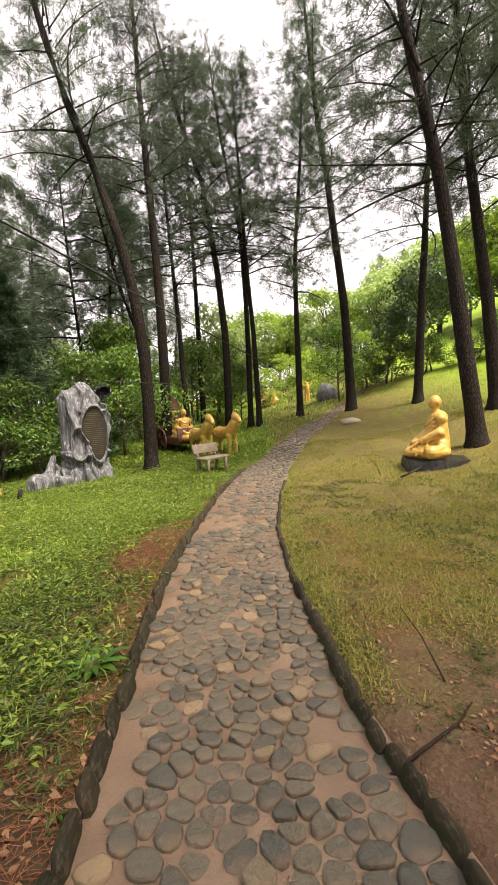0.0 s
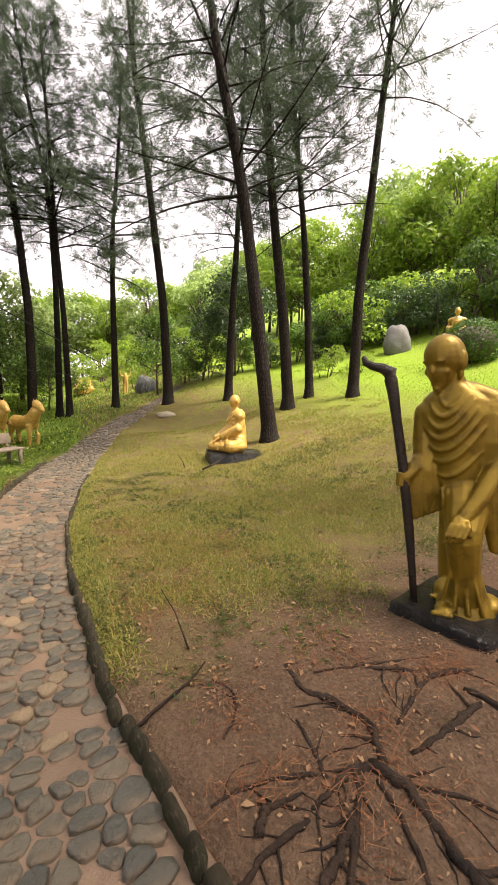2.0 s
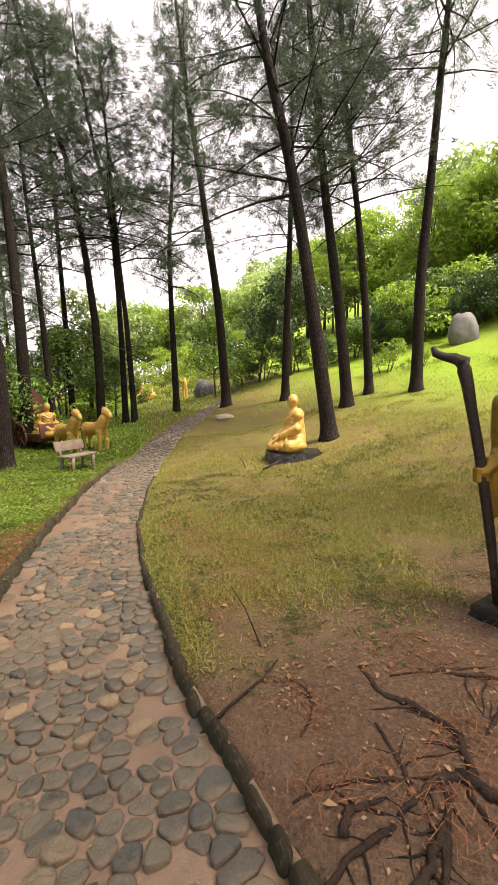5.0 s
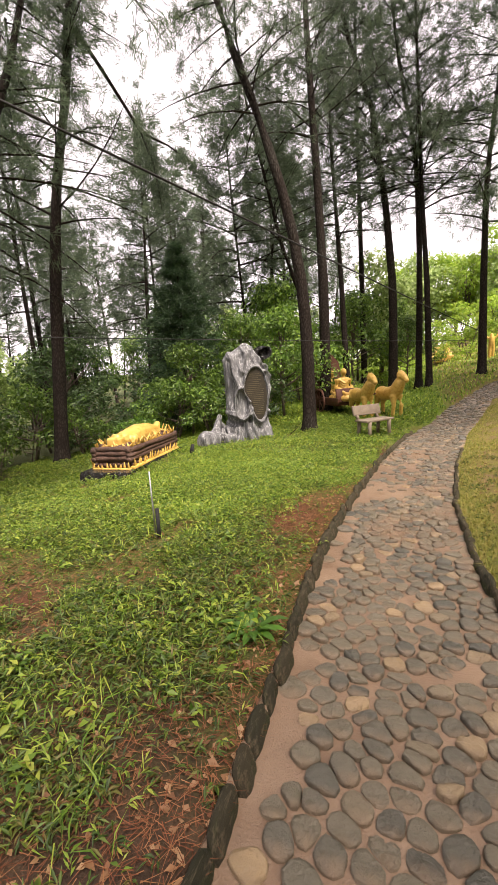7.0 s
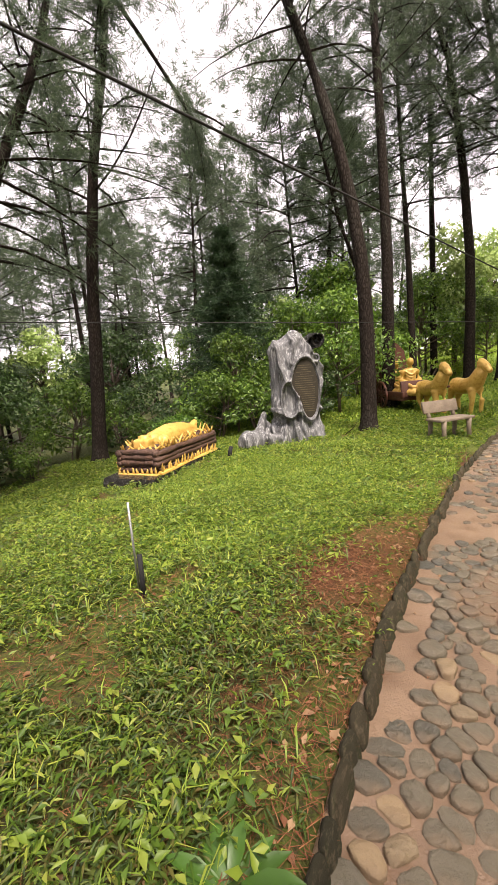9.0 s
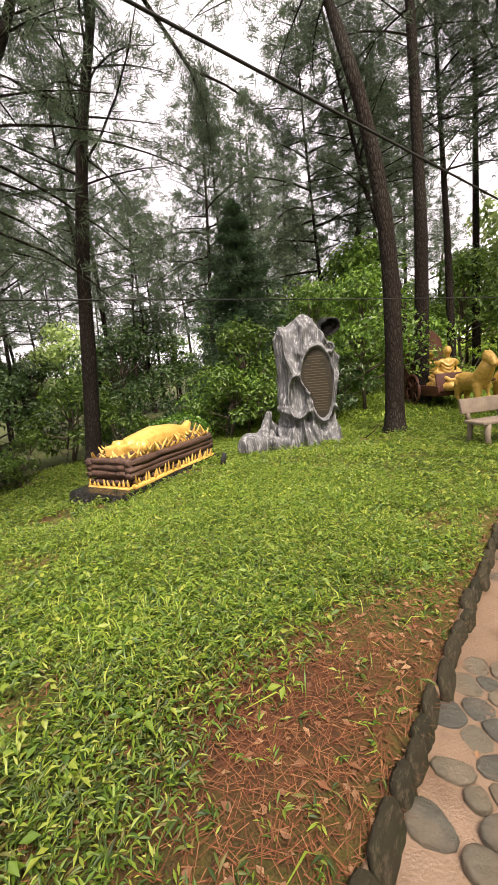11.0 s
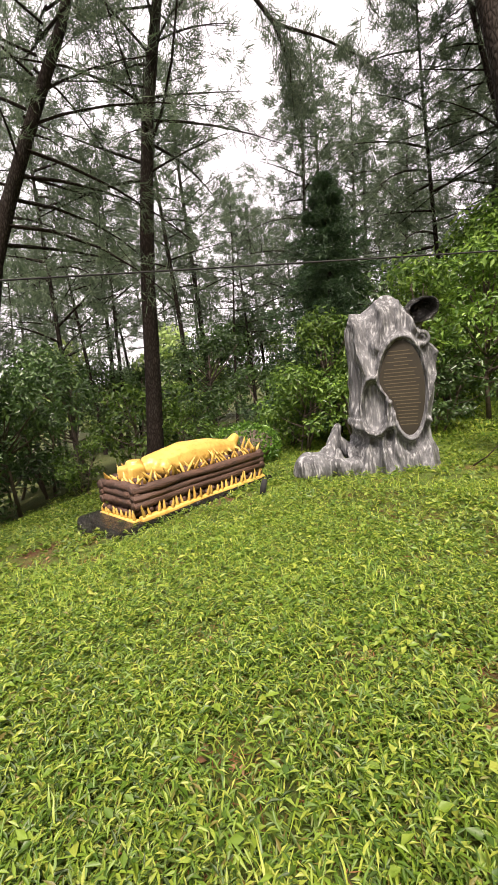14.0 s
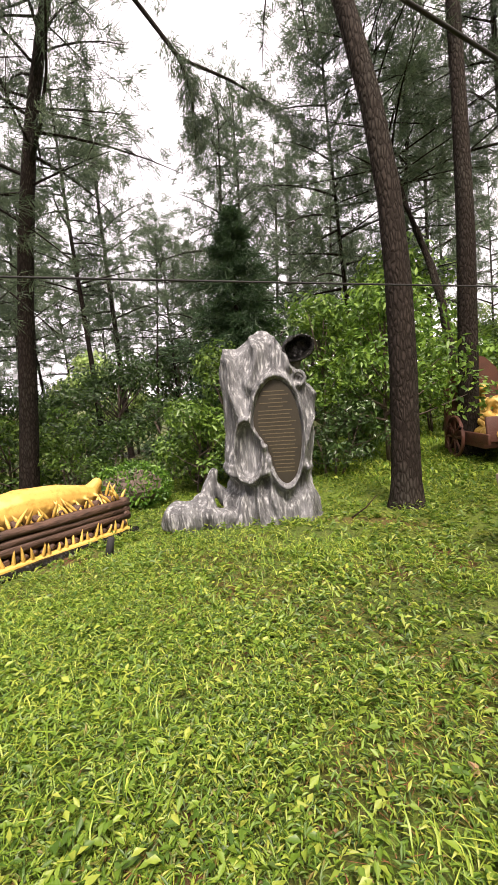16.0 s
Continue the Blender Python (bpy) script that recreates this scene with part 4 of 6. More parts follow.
def pyre():
    """A pile of dark logs with golden flames, and a golden figure lying on it."""
    x, y = -6.0, 8.0
    z = gz(-5.3, 7.0) - 0.08
    rz = 8.5
    bm = bmesh.new()
    box(bm, (0, -0.12, 0.0), (1.06, 2.8, 0.36), bevel=0.03)
    bmesh.ops.subdivide_edges(bm, edges=bm.edges[:], cuts=3, use_grid_fill=True)
    lumpy(bm, 0.04, 5, 3)
    slab = part("pyre_plinth", bm, SLAB)
    slab.matrix_world = pose(x, y, z, 0, 0, rz)
    tagged(slab, "black rough stone plinth of the log pyre", "plinth")
    pile = thing("log_pyre", x, y, z + 0.17, rz, "stacked dark brown log pyre edged with golden flames", "pyre")
    rng = random.Random(5)
    bm = bmesh.new()
    box(bm, (0, 0, 0.2), (0.7, 2.2, 0.36))
    part("core", bm, LOG, pile)

    def log(p, q, r):
        b = bmesh.new()
        p, q = Vector(p), Vector(q)
        pts = [p.lerp(q, k / 6) + Vector((rng.uniform(-0.008, 0.008), 0, rng.uniform(-0.008, 0.008))) for k in range(7)]
        tube(b, pts, [r * rng.uniform(0.82, 1.16) for _ in range(7)], 9, 0.15, rng=rng)
        part("log", b, LOG, pile)

    for k in range(3):
        zz = 0.19 + 0.095 * k
        for e in (-1, 1):
            log((0.40 * e, -1.2, zz), (0.40 * e, 1.2, zz + rng.uniform(-0.01, 0.01)), 0.056)
            log((-0.44, 1.14 * e, zz + 0.03), (0.44, 1.14 * e, zz + 0.03), 0.055)
    for e in (-1, 1):
        for k in range(22):
            yy = -1.08 + 2.16 * k / 21
            log((0.30 * e, yy, 0.07), (0.45 * e, yy, 0.09 + 0.02 * (k % 2)), 0.034)
    for k in range(8):
        log((-0.35 + 0.1 * k, -1.05, 0.07), (-0.35 + 0.1 * k, -1.2, 0.09), 0.034)
    for k in range(9):
        log((-0.34, -1.0 + 0.25 * k, 0.44), (0.36, -1.0 + 0.25 * k, 0.44), 0.05)

    flames = []
    for k in range(4):
        b = bmesh.new()
        j = lambda: rng.uniform(-0.12, 0.12)
        tube(b, [(0, 0, -0.05), (j(), j(), 0.4), (j(), j(), 0.78), (j(), j(), 1.0)], [0.2, 0.27, 0.15, 0.02], 6)
        me = bpy.data.meshes.new("flame")
        b.to_mesh(me), b.free()
        me.materials.append(GOLD)
        me.shade_smooth()
        flames.append(me)

    def flame_row(pts, h, lean):
        for (a, c, zz), hh in zip(pts, h):
            ob = new("flame", flames[rng.randrange(4)])
            ob.parent = pile
            lx, ly = lean[0] + rng.uniform(-0.2, 0.2), lean[1] + rng.uniform(-0.2, 0.2)
            ob.matrix_basis = pose(a, c, zz, math.degrees(-ly), math.degrees(lx), rng.uniform(0, 360)) @ Matrix.Diagonal((0.085, 0.085, hh, 1))

    for e in (-1, 1):
        b = bmesh.new()
        box(b, (0.44 * e, 0, 0.01), (0.12, 2.3, 0.09), bevel=0.03)
        part("gold_border", b, GOLD, pile)
        flame_row([(0.46 * e, -1.1 + 0.1 * k, 0.0) for k in range(23)], [rng.uniform(0.14, 0.25) for _ in range(23)], (0.1 * e, 0.15))
        flame_row([(0.36 * e, -1.1 + 0.062 * k, 0.42) for k in range(37)], [rng.uniform(0.12, 0.26) for _ in range(37)], (0.5 * e, 0.35))
    b = bmesh.new()
    box(b, (0, -1.19, 0.0), (0.85, 0.10, 0.05), bevel=0.015)
    part("gold_border", b, GOLD, pile)
    flame_row([(-0.4 + 0.1 * k, -1.2, 0.0) for k in range(9)], [rng.uniform(0.1, 0.17) for _ in range(9)], (0.0, -0.1))
    flame_row([(-0.34 + 0.08 * k, -1.08, 0.42) for k in range(9)], [rng.uniform(0.08, 0.18) for _ in range(9)], (0, -0.5))
    flame_row([(-0.34 + 0.07 * k, 1.08, 0.44) for k in range(11)], [rng.uniform(0.14, 0.26) for _ in range(11)], (0, 0.5))
    bm = bmesh.new()
    limb(bm, [(0, -0.62, 0.52), (0.02, -0.1, 0.56), (0.02, 0.4, 0.55), (0.02, 0.85, 0.52)], [0.19, 0.235, 0.21, 0.14], 14)
    limb(bm, [(-0.18, -0.55, 0.52), (0.2, -0.55, 0.52)], [0.12, 0.12])
    ball(bm, (0.0, -0.88, 0.53), 0.135, (1, 1.1, 0.95))
    box(bm, (0.0, -0.93, 0.52), (0.34, 0.24, 0.2), (0, 0, 5), 0.04)
    tube(bm, [(0, -0.88, 0.6), (0, -0.88, 0.68)], [0.12, 0.1], 12)
    limb(bm, [(0.02, 0.85, 0.54), (0.02, 1.0, 0.66)], [0.12, 0.08])
    for k in range(9):
        tube(bm, [(-0.22, -0.5 + 0.17 * k, 0.5), (0.0, -0.44 + 0.17 * k, 0.72 - 0.02 * abs(k - 3)), (0.24, -0.5 + 0.17 * k, 0.5)], [0.02] * 3, 6)
    man = part("lying_statue", bm, GOLD)
    merge(man, 0.02, 2)
    man.matrix_world = pose(x, y, z + 0.17, 0, 0, rz)
    tagged(man, "golden robed figure lying on the log pyre", "statue")


def bench():
    x, y = -1.0, 10.7
    seat = thing("garden_bench", x, y, gz(x, y), -38, "weathered wood-look concrete bench beside the path", "bench")
    seat.matrix_world = pose(x, y, gz(x, y), 0, 0, -38) @ Matrix.Scale(0.93, 4)
    # local y runs along the bench, local x towards its front
    bm = bmesh.new()
    box(bm, (0.04, 0, 0.43), (0.42, 1.0, 0.06), bevel=0.015)
    lumpy(bm, 0.008, 9, 1)
    part("seat", bm, BENCH, seat)
    bm = bmesh.new()
    box(bm, (-0.25, 0, 0.68), (0.05, 1.0, 0.27), (0, -14, 0), bevel=0.015)
    lumpy(bm, 0.006, 9, 2)
    part("backrest", bm, BENCH, seat)
    for e in (-0.36, 0.36):
        for px, top in ((0.2, 0.42), (-0.16, 0.42)):
            bm = bmesh.new()
            tube(bm, [(px * 1.12, e, -0.03), (px * 1.02, e, 0.2), (px, e, top)], [0.055, 0.046, 0.055], 8, 0.05, rng=random.Random(3))
            part("leg", bm, BENCH, seat)
        bm = bmesh.new()
        tube(bm, [(-0.18, e, 0.42), (-0.26, e, 0.62)], [0.045, 0.04], 8)
        part("post", bm, BENCH, seat)


def horse(x, y, rz):
    bm = bmesh.new()
    limb(bm, [(0, 0.5, 0.82), (0, 0.15, 0.8), (0, -0.25, 0.86)], [0.25, 0.235, 0.25], 14)
    limb(bm, [(0, -0.32, 0.95), (0, -0.5, 1.2), (0, -0.56, 1.4)], [0.235, 0.19, 0.15], 12)
    limb(bm, [(0, -0.54, 1.46), (0, -0.7, 1.38), (0, -0.83, 1.26)], [0.14, 0.115, 0.085], 10)
    for e in (-1, 1):
        tube(bm, [(0.05 * e, -0.5, 1.5), (0.065 * e, -0.5, 1.64)], [0.035, 0.008], 6)
        limb(bm, [(0.12 * e, -0.3, 0.72), (0.12 * e, -0.38 - 0.05 * e, 0.4), (0.12 * e, -0.33 - 0.06 * e, 0.04)], [0.13, 0.075, 0.06], 8)
        limb(bm, [(0.13 * e, 0.5, 0.76), (0.13 * e, 0.62, 0.42), (0.13 * e, 0.52 + 0.05 * e, 0.04)], [0.16, 0.08, 0.06], 8)
    limb(bm, [(0, 0.68, 0.9), (0, 0.8, 0.7), (0, 0.78, 0.4)], [0.05, 0.07, 0.04], 8)
    tube(bm, [(0, -0.42, 1.12), (0, -0.44, 1.3), (0, -0.5, 1.48), (0, -0.58, 1.56)], [0.06, 0.06, 0.055, 0.04], 6)
    tube(bm, [(0.21 * math.cos(t), -0.33 - 0.12 * math.sin(t) * 0.3 - 0.05, 0.98 - 0.17 * math.sin(t)) for t in [2 * math.pi * k / 12 for k in range(13)]], [0.025] * 13, 6)
    tube(bm, [(0.1 * math.cos(t), -0.68, 1.39 + 0.1 * math.sin(t)) for t in [2 * math.pi * k / 10 for k in range(11)]], [0.014] * 11, 5)
    ob = part("horse_statue", bm, GOLD)
    merge(ob, 0.02, 2)
    ob.matrix_world = pose(x, y, gz(x, y) - 0.02, 0, 0, rz) @ Matrix.Scale(0.93, 4)
    tagged(ob, "golden horse statue harnessed before a dark cart", "statue", "cart horses")


def cart():
    x, y = -2.75, 15.9
    z = gz(x, y)
    c = thing("cart", x, y, z, 38, "dark maroon cart with a tall rounded back behind golden horses", "cart")
    bm = bmesh.new()
    box(bm, (0, 0, 0.32), (1.0, 1.5, 0.12), bevel=0.02)
    part("floor_board", bm, MAROON, c)
    for e in (-0.5, 0.5):
        bm = bmesh.new()
        box(bm, (e, -0.15, 0.45), (0.06, 1.7, 0.2), bevel=0.015)
        part("side_board", bm, MAROON, c)
        bm = bmesh.new()
        tube(bm, [(e * 1.25, 0.25 + 0.42 * math.cos(a), 0.42 + 0.42 * math.sin(a)) for a in [2 * math.pi * k / 20 for k in range(21)]], [0.04] * 21, 6)
        wheel = part("wheel", bm, MAROON, c)
        for k in range(8):
            bm = bmesh.new()
            a = math.pi * k / 4
            tube(bm, [(e * 1.25, 0.25, 0.42), (e * 1.25, 0.25 + 0.41 * math.cos(a), 0.42 + 0.41 * math.sin(a))], [0.025, 0.02], 6)
            part("spoke", bm, MAROON, wheel)
    bm = bmesh.new()
    pts = [(-0.6, 0.0), (-0.6, 1.35), (-0.5, 1.75), (-0.25, 2.0), (0.0, 2.08), (0.25, 2.0), (0.5, 1.75), (0.6, 1.35), (0.6, 0.0)]
    f = [bm.verts.new((a, 0.78, b + 0.1)) for a, b in pts]
    g = [bm.verts.new((a, 0.9, b + 0.1)) for a, b in pts]
    bm.faces.new(f), bm.faces.new(g[::-1])
    for k in range(9):
        bm.faces.new((f[k], g[k], g[(k + 1) % 9], f[(k + 1) % 9]))
    part("back_panel", bm, MAROON, c, smooth_faces=False)
    bm = bmesh.new()
    box(bm, (0, -0.75, 0.62), (0.9, 0.06, 0.5), (-10, 0, 0), bevel=0.02)
    part("front_board", bm, MAROON, c)
    bm = bmesh.new()
    tube(bm, [(0.1, -0.8, 0.45), (0.2, -2.2, 0.7)], [0.035, 0.03], 8)
    part("shaft", bm, MAROON, c)
    bm = bmesh.new()
    seated_figure(bm, 1.0)
    man = part("driver_statue", bm, GOLD)
    merge(man, 0.02, 2)
    man.matrix_world = pose(x + 0.3, y - 0.35, z + 0.39, 0, 0, 30)
    tagged(man, "golden seated driver statue in a dark cart", "statue")
    bm = bmesh.new()
    seated_figure(bm, 0.95)
    man = part("passenger_statue", bm, GOLD)
    merge(man, 0.022, 2)
    man.matrix_world = pose(x - 0.25, y + 0.35, z + 0.39, 0, 0, 30)
    tagged(man, "golden seated passenger statue against the cart's back", "statue")


standing_statue()
seated_statue()
monument()
pyre()
bench()
horse(-1.66, 14.5, 36)
horse(-0.78, 14.5, 40)
cart()


def boulder(name, x, y, r, scale, mat_, label, category, seed, sink=0.3, rz=0):
    bm = bmesh.new()
    bmesh.ops.create_icosphere(bm, subdivisions=3, radius=r)
    for v in bm.verts:
        v.co *= 1 + 0.25 * noise.noise(v.co / r * 1.3 + Vector((seed, 0, 0))) + 0.08 * noise.noise(v.co / r * 4 + Vector((0, seed, 0)))
        v.co = Vector((v.co.x * scale[0], v.co.y * scale[1], v.co.z * scale[2]))
    ob = part(name, bm, mat_)
    ob.matrix_world = pose(x, y, gz(x, y) + r * scale[2] * (1 - sink) * 0.6, 0, 0, rz)
    tagged(ob, label, category)


boulder("lawn_stone", 3.95, 15.6, 0.28, (1.4, 0.7, 0.5), PALE, "small pale flat stone lying on the lawn", "rock", 3)
boulder("boulder", 14.9, 15.0, 0.75, (0.9, 0.8, 1.2), ROCK, "grey upright boulder at the top of the lawn", "rock", 5)
boulder("boulder", 4.7, 24.2, 0.62, (1.0, 0.8, 1.1), CARVED, "dark round boulder beyond the path's end", "rock", 9)


def far_figures():
    bm = bmesh.new()
    seated_figure(bm, 1.15, raised=False)
    ob = part("hilltop_statue", bm, GOLD)
    merge(ob, 0.03, 2)
    ob.matrix_world = pose(15.6, 12.3, gz(15.6, 12.3) + 0.3, 0, 0, -50)
    tagged(ob, "golden seated statue behind the clipped bush", "statue")
    bm = bmesh.new()
    limb(bm, [(-0.1, 0, 0), (-0.1, 0, 0.7), (0, 0, 1.2)], [0.1, 0.12, 0.2])
    limb(bm, [(0.1, 0, 0), (0.1, 0, 0.7), (0, 0, 1.2)], [0.1, 0.12, 0.2])
    ball(bm, (0, 0, 1.62), 0.12)
    limb(bm, [(0, 0, 1.2), (0, 0, 1.45)], [0.2, 0.17])
    for e in (-1, 1):
        limb(bm, [(0.18 * e, 0, 1.4), (0.36 * e, 0, 1.55), (0.42 * e, 0, 1.85)], [0.08, 0.06, 0.05])
    ob = part("far_statue", bm, GOLD)
    merge(ob, 0.03, 2)
    ob.matrix_world = pose(3.7, 25.2, gz(3.7, 25.2) - 0.03, 0, 0, 0) @ Matrix.Scale(0.72, 4)
    tagged(ob, "golden standing statue with raised arms in the distance", "statue")
    bm = bmesh.new()
    box(bm, (0, 0, 0.2), (1.3, 0.7, 0.4), bevel=0.05)
    seated_figure(bm, 0.6, (-0.2, 0, 0.4))
    seated_figure(bm, 0.6, (0.3, 0, 0.4))
    ob = part("far_group_statue", bm, GOLD)
    merge(ob, 0.03, 1)
    ob.matrix_world = pose(1.4, 27.0, gz(1.4, 27.0) - 0.02, 0, 0, 10)
    tagged(ob, "distant golden low statue group among bushes", "statue")


far_figures()


def stake(x, y):
    s = thing("ground_stake", x, y, gz(x, y), 0, "short black pipe with a thin upright metal rod in grass", "stake")
    bm = bmesh.new()
    tube(bm, [(0, 0, -0.05), (0.005, 0, 0.3)], [0.018, 0.018], 10)
    part("pipe", bm, CABLE, s)
    bm = bmesh.new()
    tube(bm, [(-0.035, 0, -0.05), (-0.045, 0.0, 0.66)], [0.009, 0.008], 6)
    part("rod", bm, STEEL, s)


stake(-2.37, 3.43)
bm = bmesh.new()
tube(bm, [(0, 0, -0.05), (0.02, 0, 0.12), (0.05, 0, 0.24)], [0.05, 0.045, 0.04], 8, 0.08, rng=random.Random(2))
peg = part("black_peg", bm, CABLE)
peg.matrix_world = pose(-4.9, 8.47, gz(-4.9, 8.47), 0, 0, 30)
tagged(peg, "short black post leaning in the grass", "post")


def hanging_cable(name, a, b, sag, r, label):
    bm = bmesh.new()
    pts = []
    for k in range(33):
        t = k / 32
        p = Vector(a).lerp(Vector(b), t)
        p.z -= sag * 4 * t * (1 - t)
        pts.append(p)
    tube(bm, pts, [r] * 33, 6)
    ob = part(name, bm, CABLE)
    tagged(ob, label, "cable")


hanging_cable("overhead_cable", (-9.35, -12.2, 5.45), (2.4, 20.0, 2.85), 0.05, 0.014, "black overhead cable strung slanting between pines")
hanging_cable("thin_wire", (-8.95, -3.1, 2.25), (1.8, 15.6, 2.25), 0.08, 0.0065, "thin black wire strung across the grass")


# ---- broadleaf plants ----
def leaves(rng, at, normal, size, aspect=0.45, fold=0.25):
    """Pointed leaves, each two folded triangles."""
    n = len(at)
    nrm = normal + rng.normal(0, 0.55, (n, 3))
    nrm /= np.linalg.norm(nrm, axis=1, keepdims=True) + 1e-6
    d = np.cross(nrm, rng.normal(0, 1, (n, 3)))
    d /= np.linalg.norm(d, axis=1, keepdims=True) + 1e-6
    s = np.cross(nrm, d)
    ln = size * rng.uniform(0.6, 1.3, (n, 1))
    w = ln * aspect * 0.5
    up = nrm * ln * fold * 0.4
    a, c = at, at + d * ln - nrm * ln * 0.2
    l, r = at + d * ln * 0.45 - s * w + up, at + d * ln * 0.45 + s * w + up
    v = np.stack([a, l, c, r], 1).reshape(-1, 3)
    i = np.arange(n) * 4
    t = np.concatenate([np.stack([i, i + 2, i + 1], 1), np.stack([i, i + 3, i + 2], 1)])
    return v, t


def blob_leaves(rng, blobs, per, size, aspect=0.45):
    at, nr = [], []
    for c, r, sq in blobs:
        k = int(per * r * r)
        d = rng.normal(0, 1, (k, 3))
        d /= np.linalg.norm(d, axis=1, keepdims=True)
        rad = r * rng.uniform(0.55, 1.08, (k, 1)) ** 0.6
        at.append(np.array(c) + d * rad * np.array([1, 1, sq]))
        nr.append(d + np.array([0, 0, 0.6]))
    return leaves(rng, np.concatenate(at), np.concatenate(nr), size, aspect)


def broadleaf_meshes(seed, height, radius, clumps, per, size, mat_, stems=1, low=0.35):
    """Stem work and leaves of a bush or tree about its foot."""
    rng = np.random.default_rng(seed)
    bm = bmesh.new()
    blobs = []
    for s in range(stems):
        a0 = rng.uniform(0, 6.28)
        foot = np.array([math.cos(a0), math.sin(a0), 0]) * (0.06 * stems)
        top = foot * 3 + np.array([rng.normal(0, 0.1) * radius, rng.normal(0, 0.1) * radius, height * 0.75])
        r0 = 0.012 * height + 0.012
        tube(bm, [foot - np.array([0, 0, 0.1]), foot + (top - foot) * 0.4 + rng.normal(0, 0.05, 3), top], [r0, r0 * 0.7, r0 * 0.3], 6)
        for k in range(max(2, clumps // stems)):
            f = rng.uniform(low, 1.0)
            p0 = foot + (top - foot) * min(f, 0.95) * 0.8
            a = rng.uniform(0, 6.28)
            reach = radius * rng.uniform(0.35, 1.0) * math.sqrt(max(0.12, 1 - ((f - low) / (1.02 - low)) ** 2))
            p1 = np.array([top[0] * f + math.cos(a) * reach, top[1] * f + math.sin(a) * reach, height * f * rng.uniform(0.88, 1.0)])
            tube(bm, [p0, (p0 + p1) / 2 + np.array([0, 0, -0.05]), p1], [r0 * 0.45, r0 * 0.3, r0 * 0.12], 4)
            blobs.append((p1, radius * rng.uniform(0.22, 0.42), rng.uniform(0.55, 0.85)))
    v, t = blob_leaves(rng, blobs, per, size)
    v[:, 2] = np.maximum(v[:, 2], 0.03)
    work = bpy.data.meshes.new("stem")
    bm.to_mesh(work)
    bm.free()
    work.materials.append(TWIG)
    work.shade_smooth()
    return work, mesh_np("crown", v, t, [mat_])


def clipped_meshes(seed, radius, squash, count, size):
    rng = np.random.default_rng(seed)
    d = rng.normal(0, 1, (count, 3))
    d /= np.linalg.norm(d, axis=1, keepdims=True)
    r = radius * rng.uniform(0.86, 1.03, (count, 1))
    at = d * r * np.array([1, 1, squash]) + np.array([0, 0, radius * squash * 0.8])
    at = at[at[:, 2] > 0.03]
    v, t = leaves(rng, at, at - np.array([0, 0, radius * squash * 0.8]), size)
    bm = bmesh.new()
    tube(bm, [(0, 0, -0.1), (0, 0, radius * squash)], [0.06, 0.03], 6)
    ball(bm, (0, 0, radius * squash * 0.8), radius * 0.8, (1, 1, squash * 0.9), seg=12)
    work = bpy.data.meshes.new("stem")
    bm.to_mesh(work)
    bm.free()
    work.materials.append(TWIG)
    return work, mesh_np("crown", v, t, [HEDGE])


def conifer_meshes(seed, height, radius):
    """A dark tiered conifer."""
    rng = np.random.default_rng(seed)
    bm = bmesh.new()
    tube(bm, [(0, 0, -0.1), (0, 0, height * 0.5), (0, 0, height)], [0.13, 0.08, 0.01], 8)
    at, al = [], []
    tiers = 15
    for k in range(tiers):
        f = k / (tiers - 1)
        z0 = 0.7 + (height - 0.8) * f
        for b in range(8):
            ln = (radius * (1 - f) ** 0.75 + 0.12) * rng.uniform(0.6, 1.12)
            a = b * 0.785 + k * 0.37 + rng.normal(0, 0.15)
            out = np.array([math.cos(a), math.sin(a), 0])
            droop = rng.uniform(-0.3, 0.02)
            tip = out * ln + np.array([0, 0, z0 + droop * ln])
            tube(bm, [(0, 0, z0), tip], [0.018, 0.005], 3)
            for q in np.linspace(0.15, 1, 12):
                wide = rng.normal(0, 0.13 * ln * (1.1 - q) + 0.03)
                at.append(out * ln * q + np.array([-out[1], out[0], 0]) * wide + np.array([0, 0, z0 + droop * ln * q]))
                al.append(out * 0.7 + np.array([0, 0, -0.1]))
    v, t = tufts(rng, np.array(at), np.array(al), 26, 0.22, 0.013)
    work = bpy.data.meshes.new("stem")
    bm.to_mesh(work)
    bm.free()
    work.materials.append(BARK)
    return work, mesh_np("crown", v, t, [FIR])


def plant(name, pair, x, y, size, rz, label, category, group="", squash=1.0):
    ob = thing(name, x, y, gz(x, y), rz, label, category, group)
    for part_name, me in (("stem", pair[0]), ("crown", pair[1])):
        p = new(part_name, me)
        p.parent = ob
        p.matrix_basis = Matrix.Diagonal((size, size, size * squash, 1))
    return ob


BUSH = [broadleaf_meshes(51 + k, 1.7, 1.0, 16, 1000, 0.115, m, 3, 0.25) for k, m in enumerate((LEAF, LEAF, LEAF_DARK))]
SAPLING = [broadleaf_meshes(61 + k, 3.6, 1.5, 24, 620, 0.135, m, 1, 0.35) for k, m in enumerate((LEAF, LEAF_DARK))]
TREE = [broadleaf_meshes(71 + k, 8.0, 3.0, 32, 95, 0.37, m, 2, 0.32) for k, m in enumerate((HAZE_LEAF, LEAF_DARK, LEAF_SUNLIT))]
BRIGHT = [broadleaf_meshes(81 + k, 1.5, 1.1, 14, 560, 0.15, LEAF_SUNLIT, 4, 0.2) for k in range(2)]

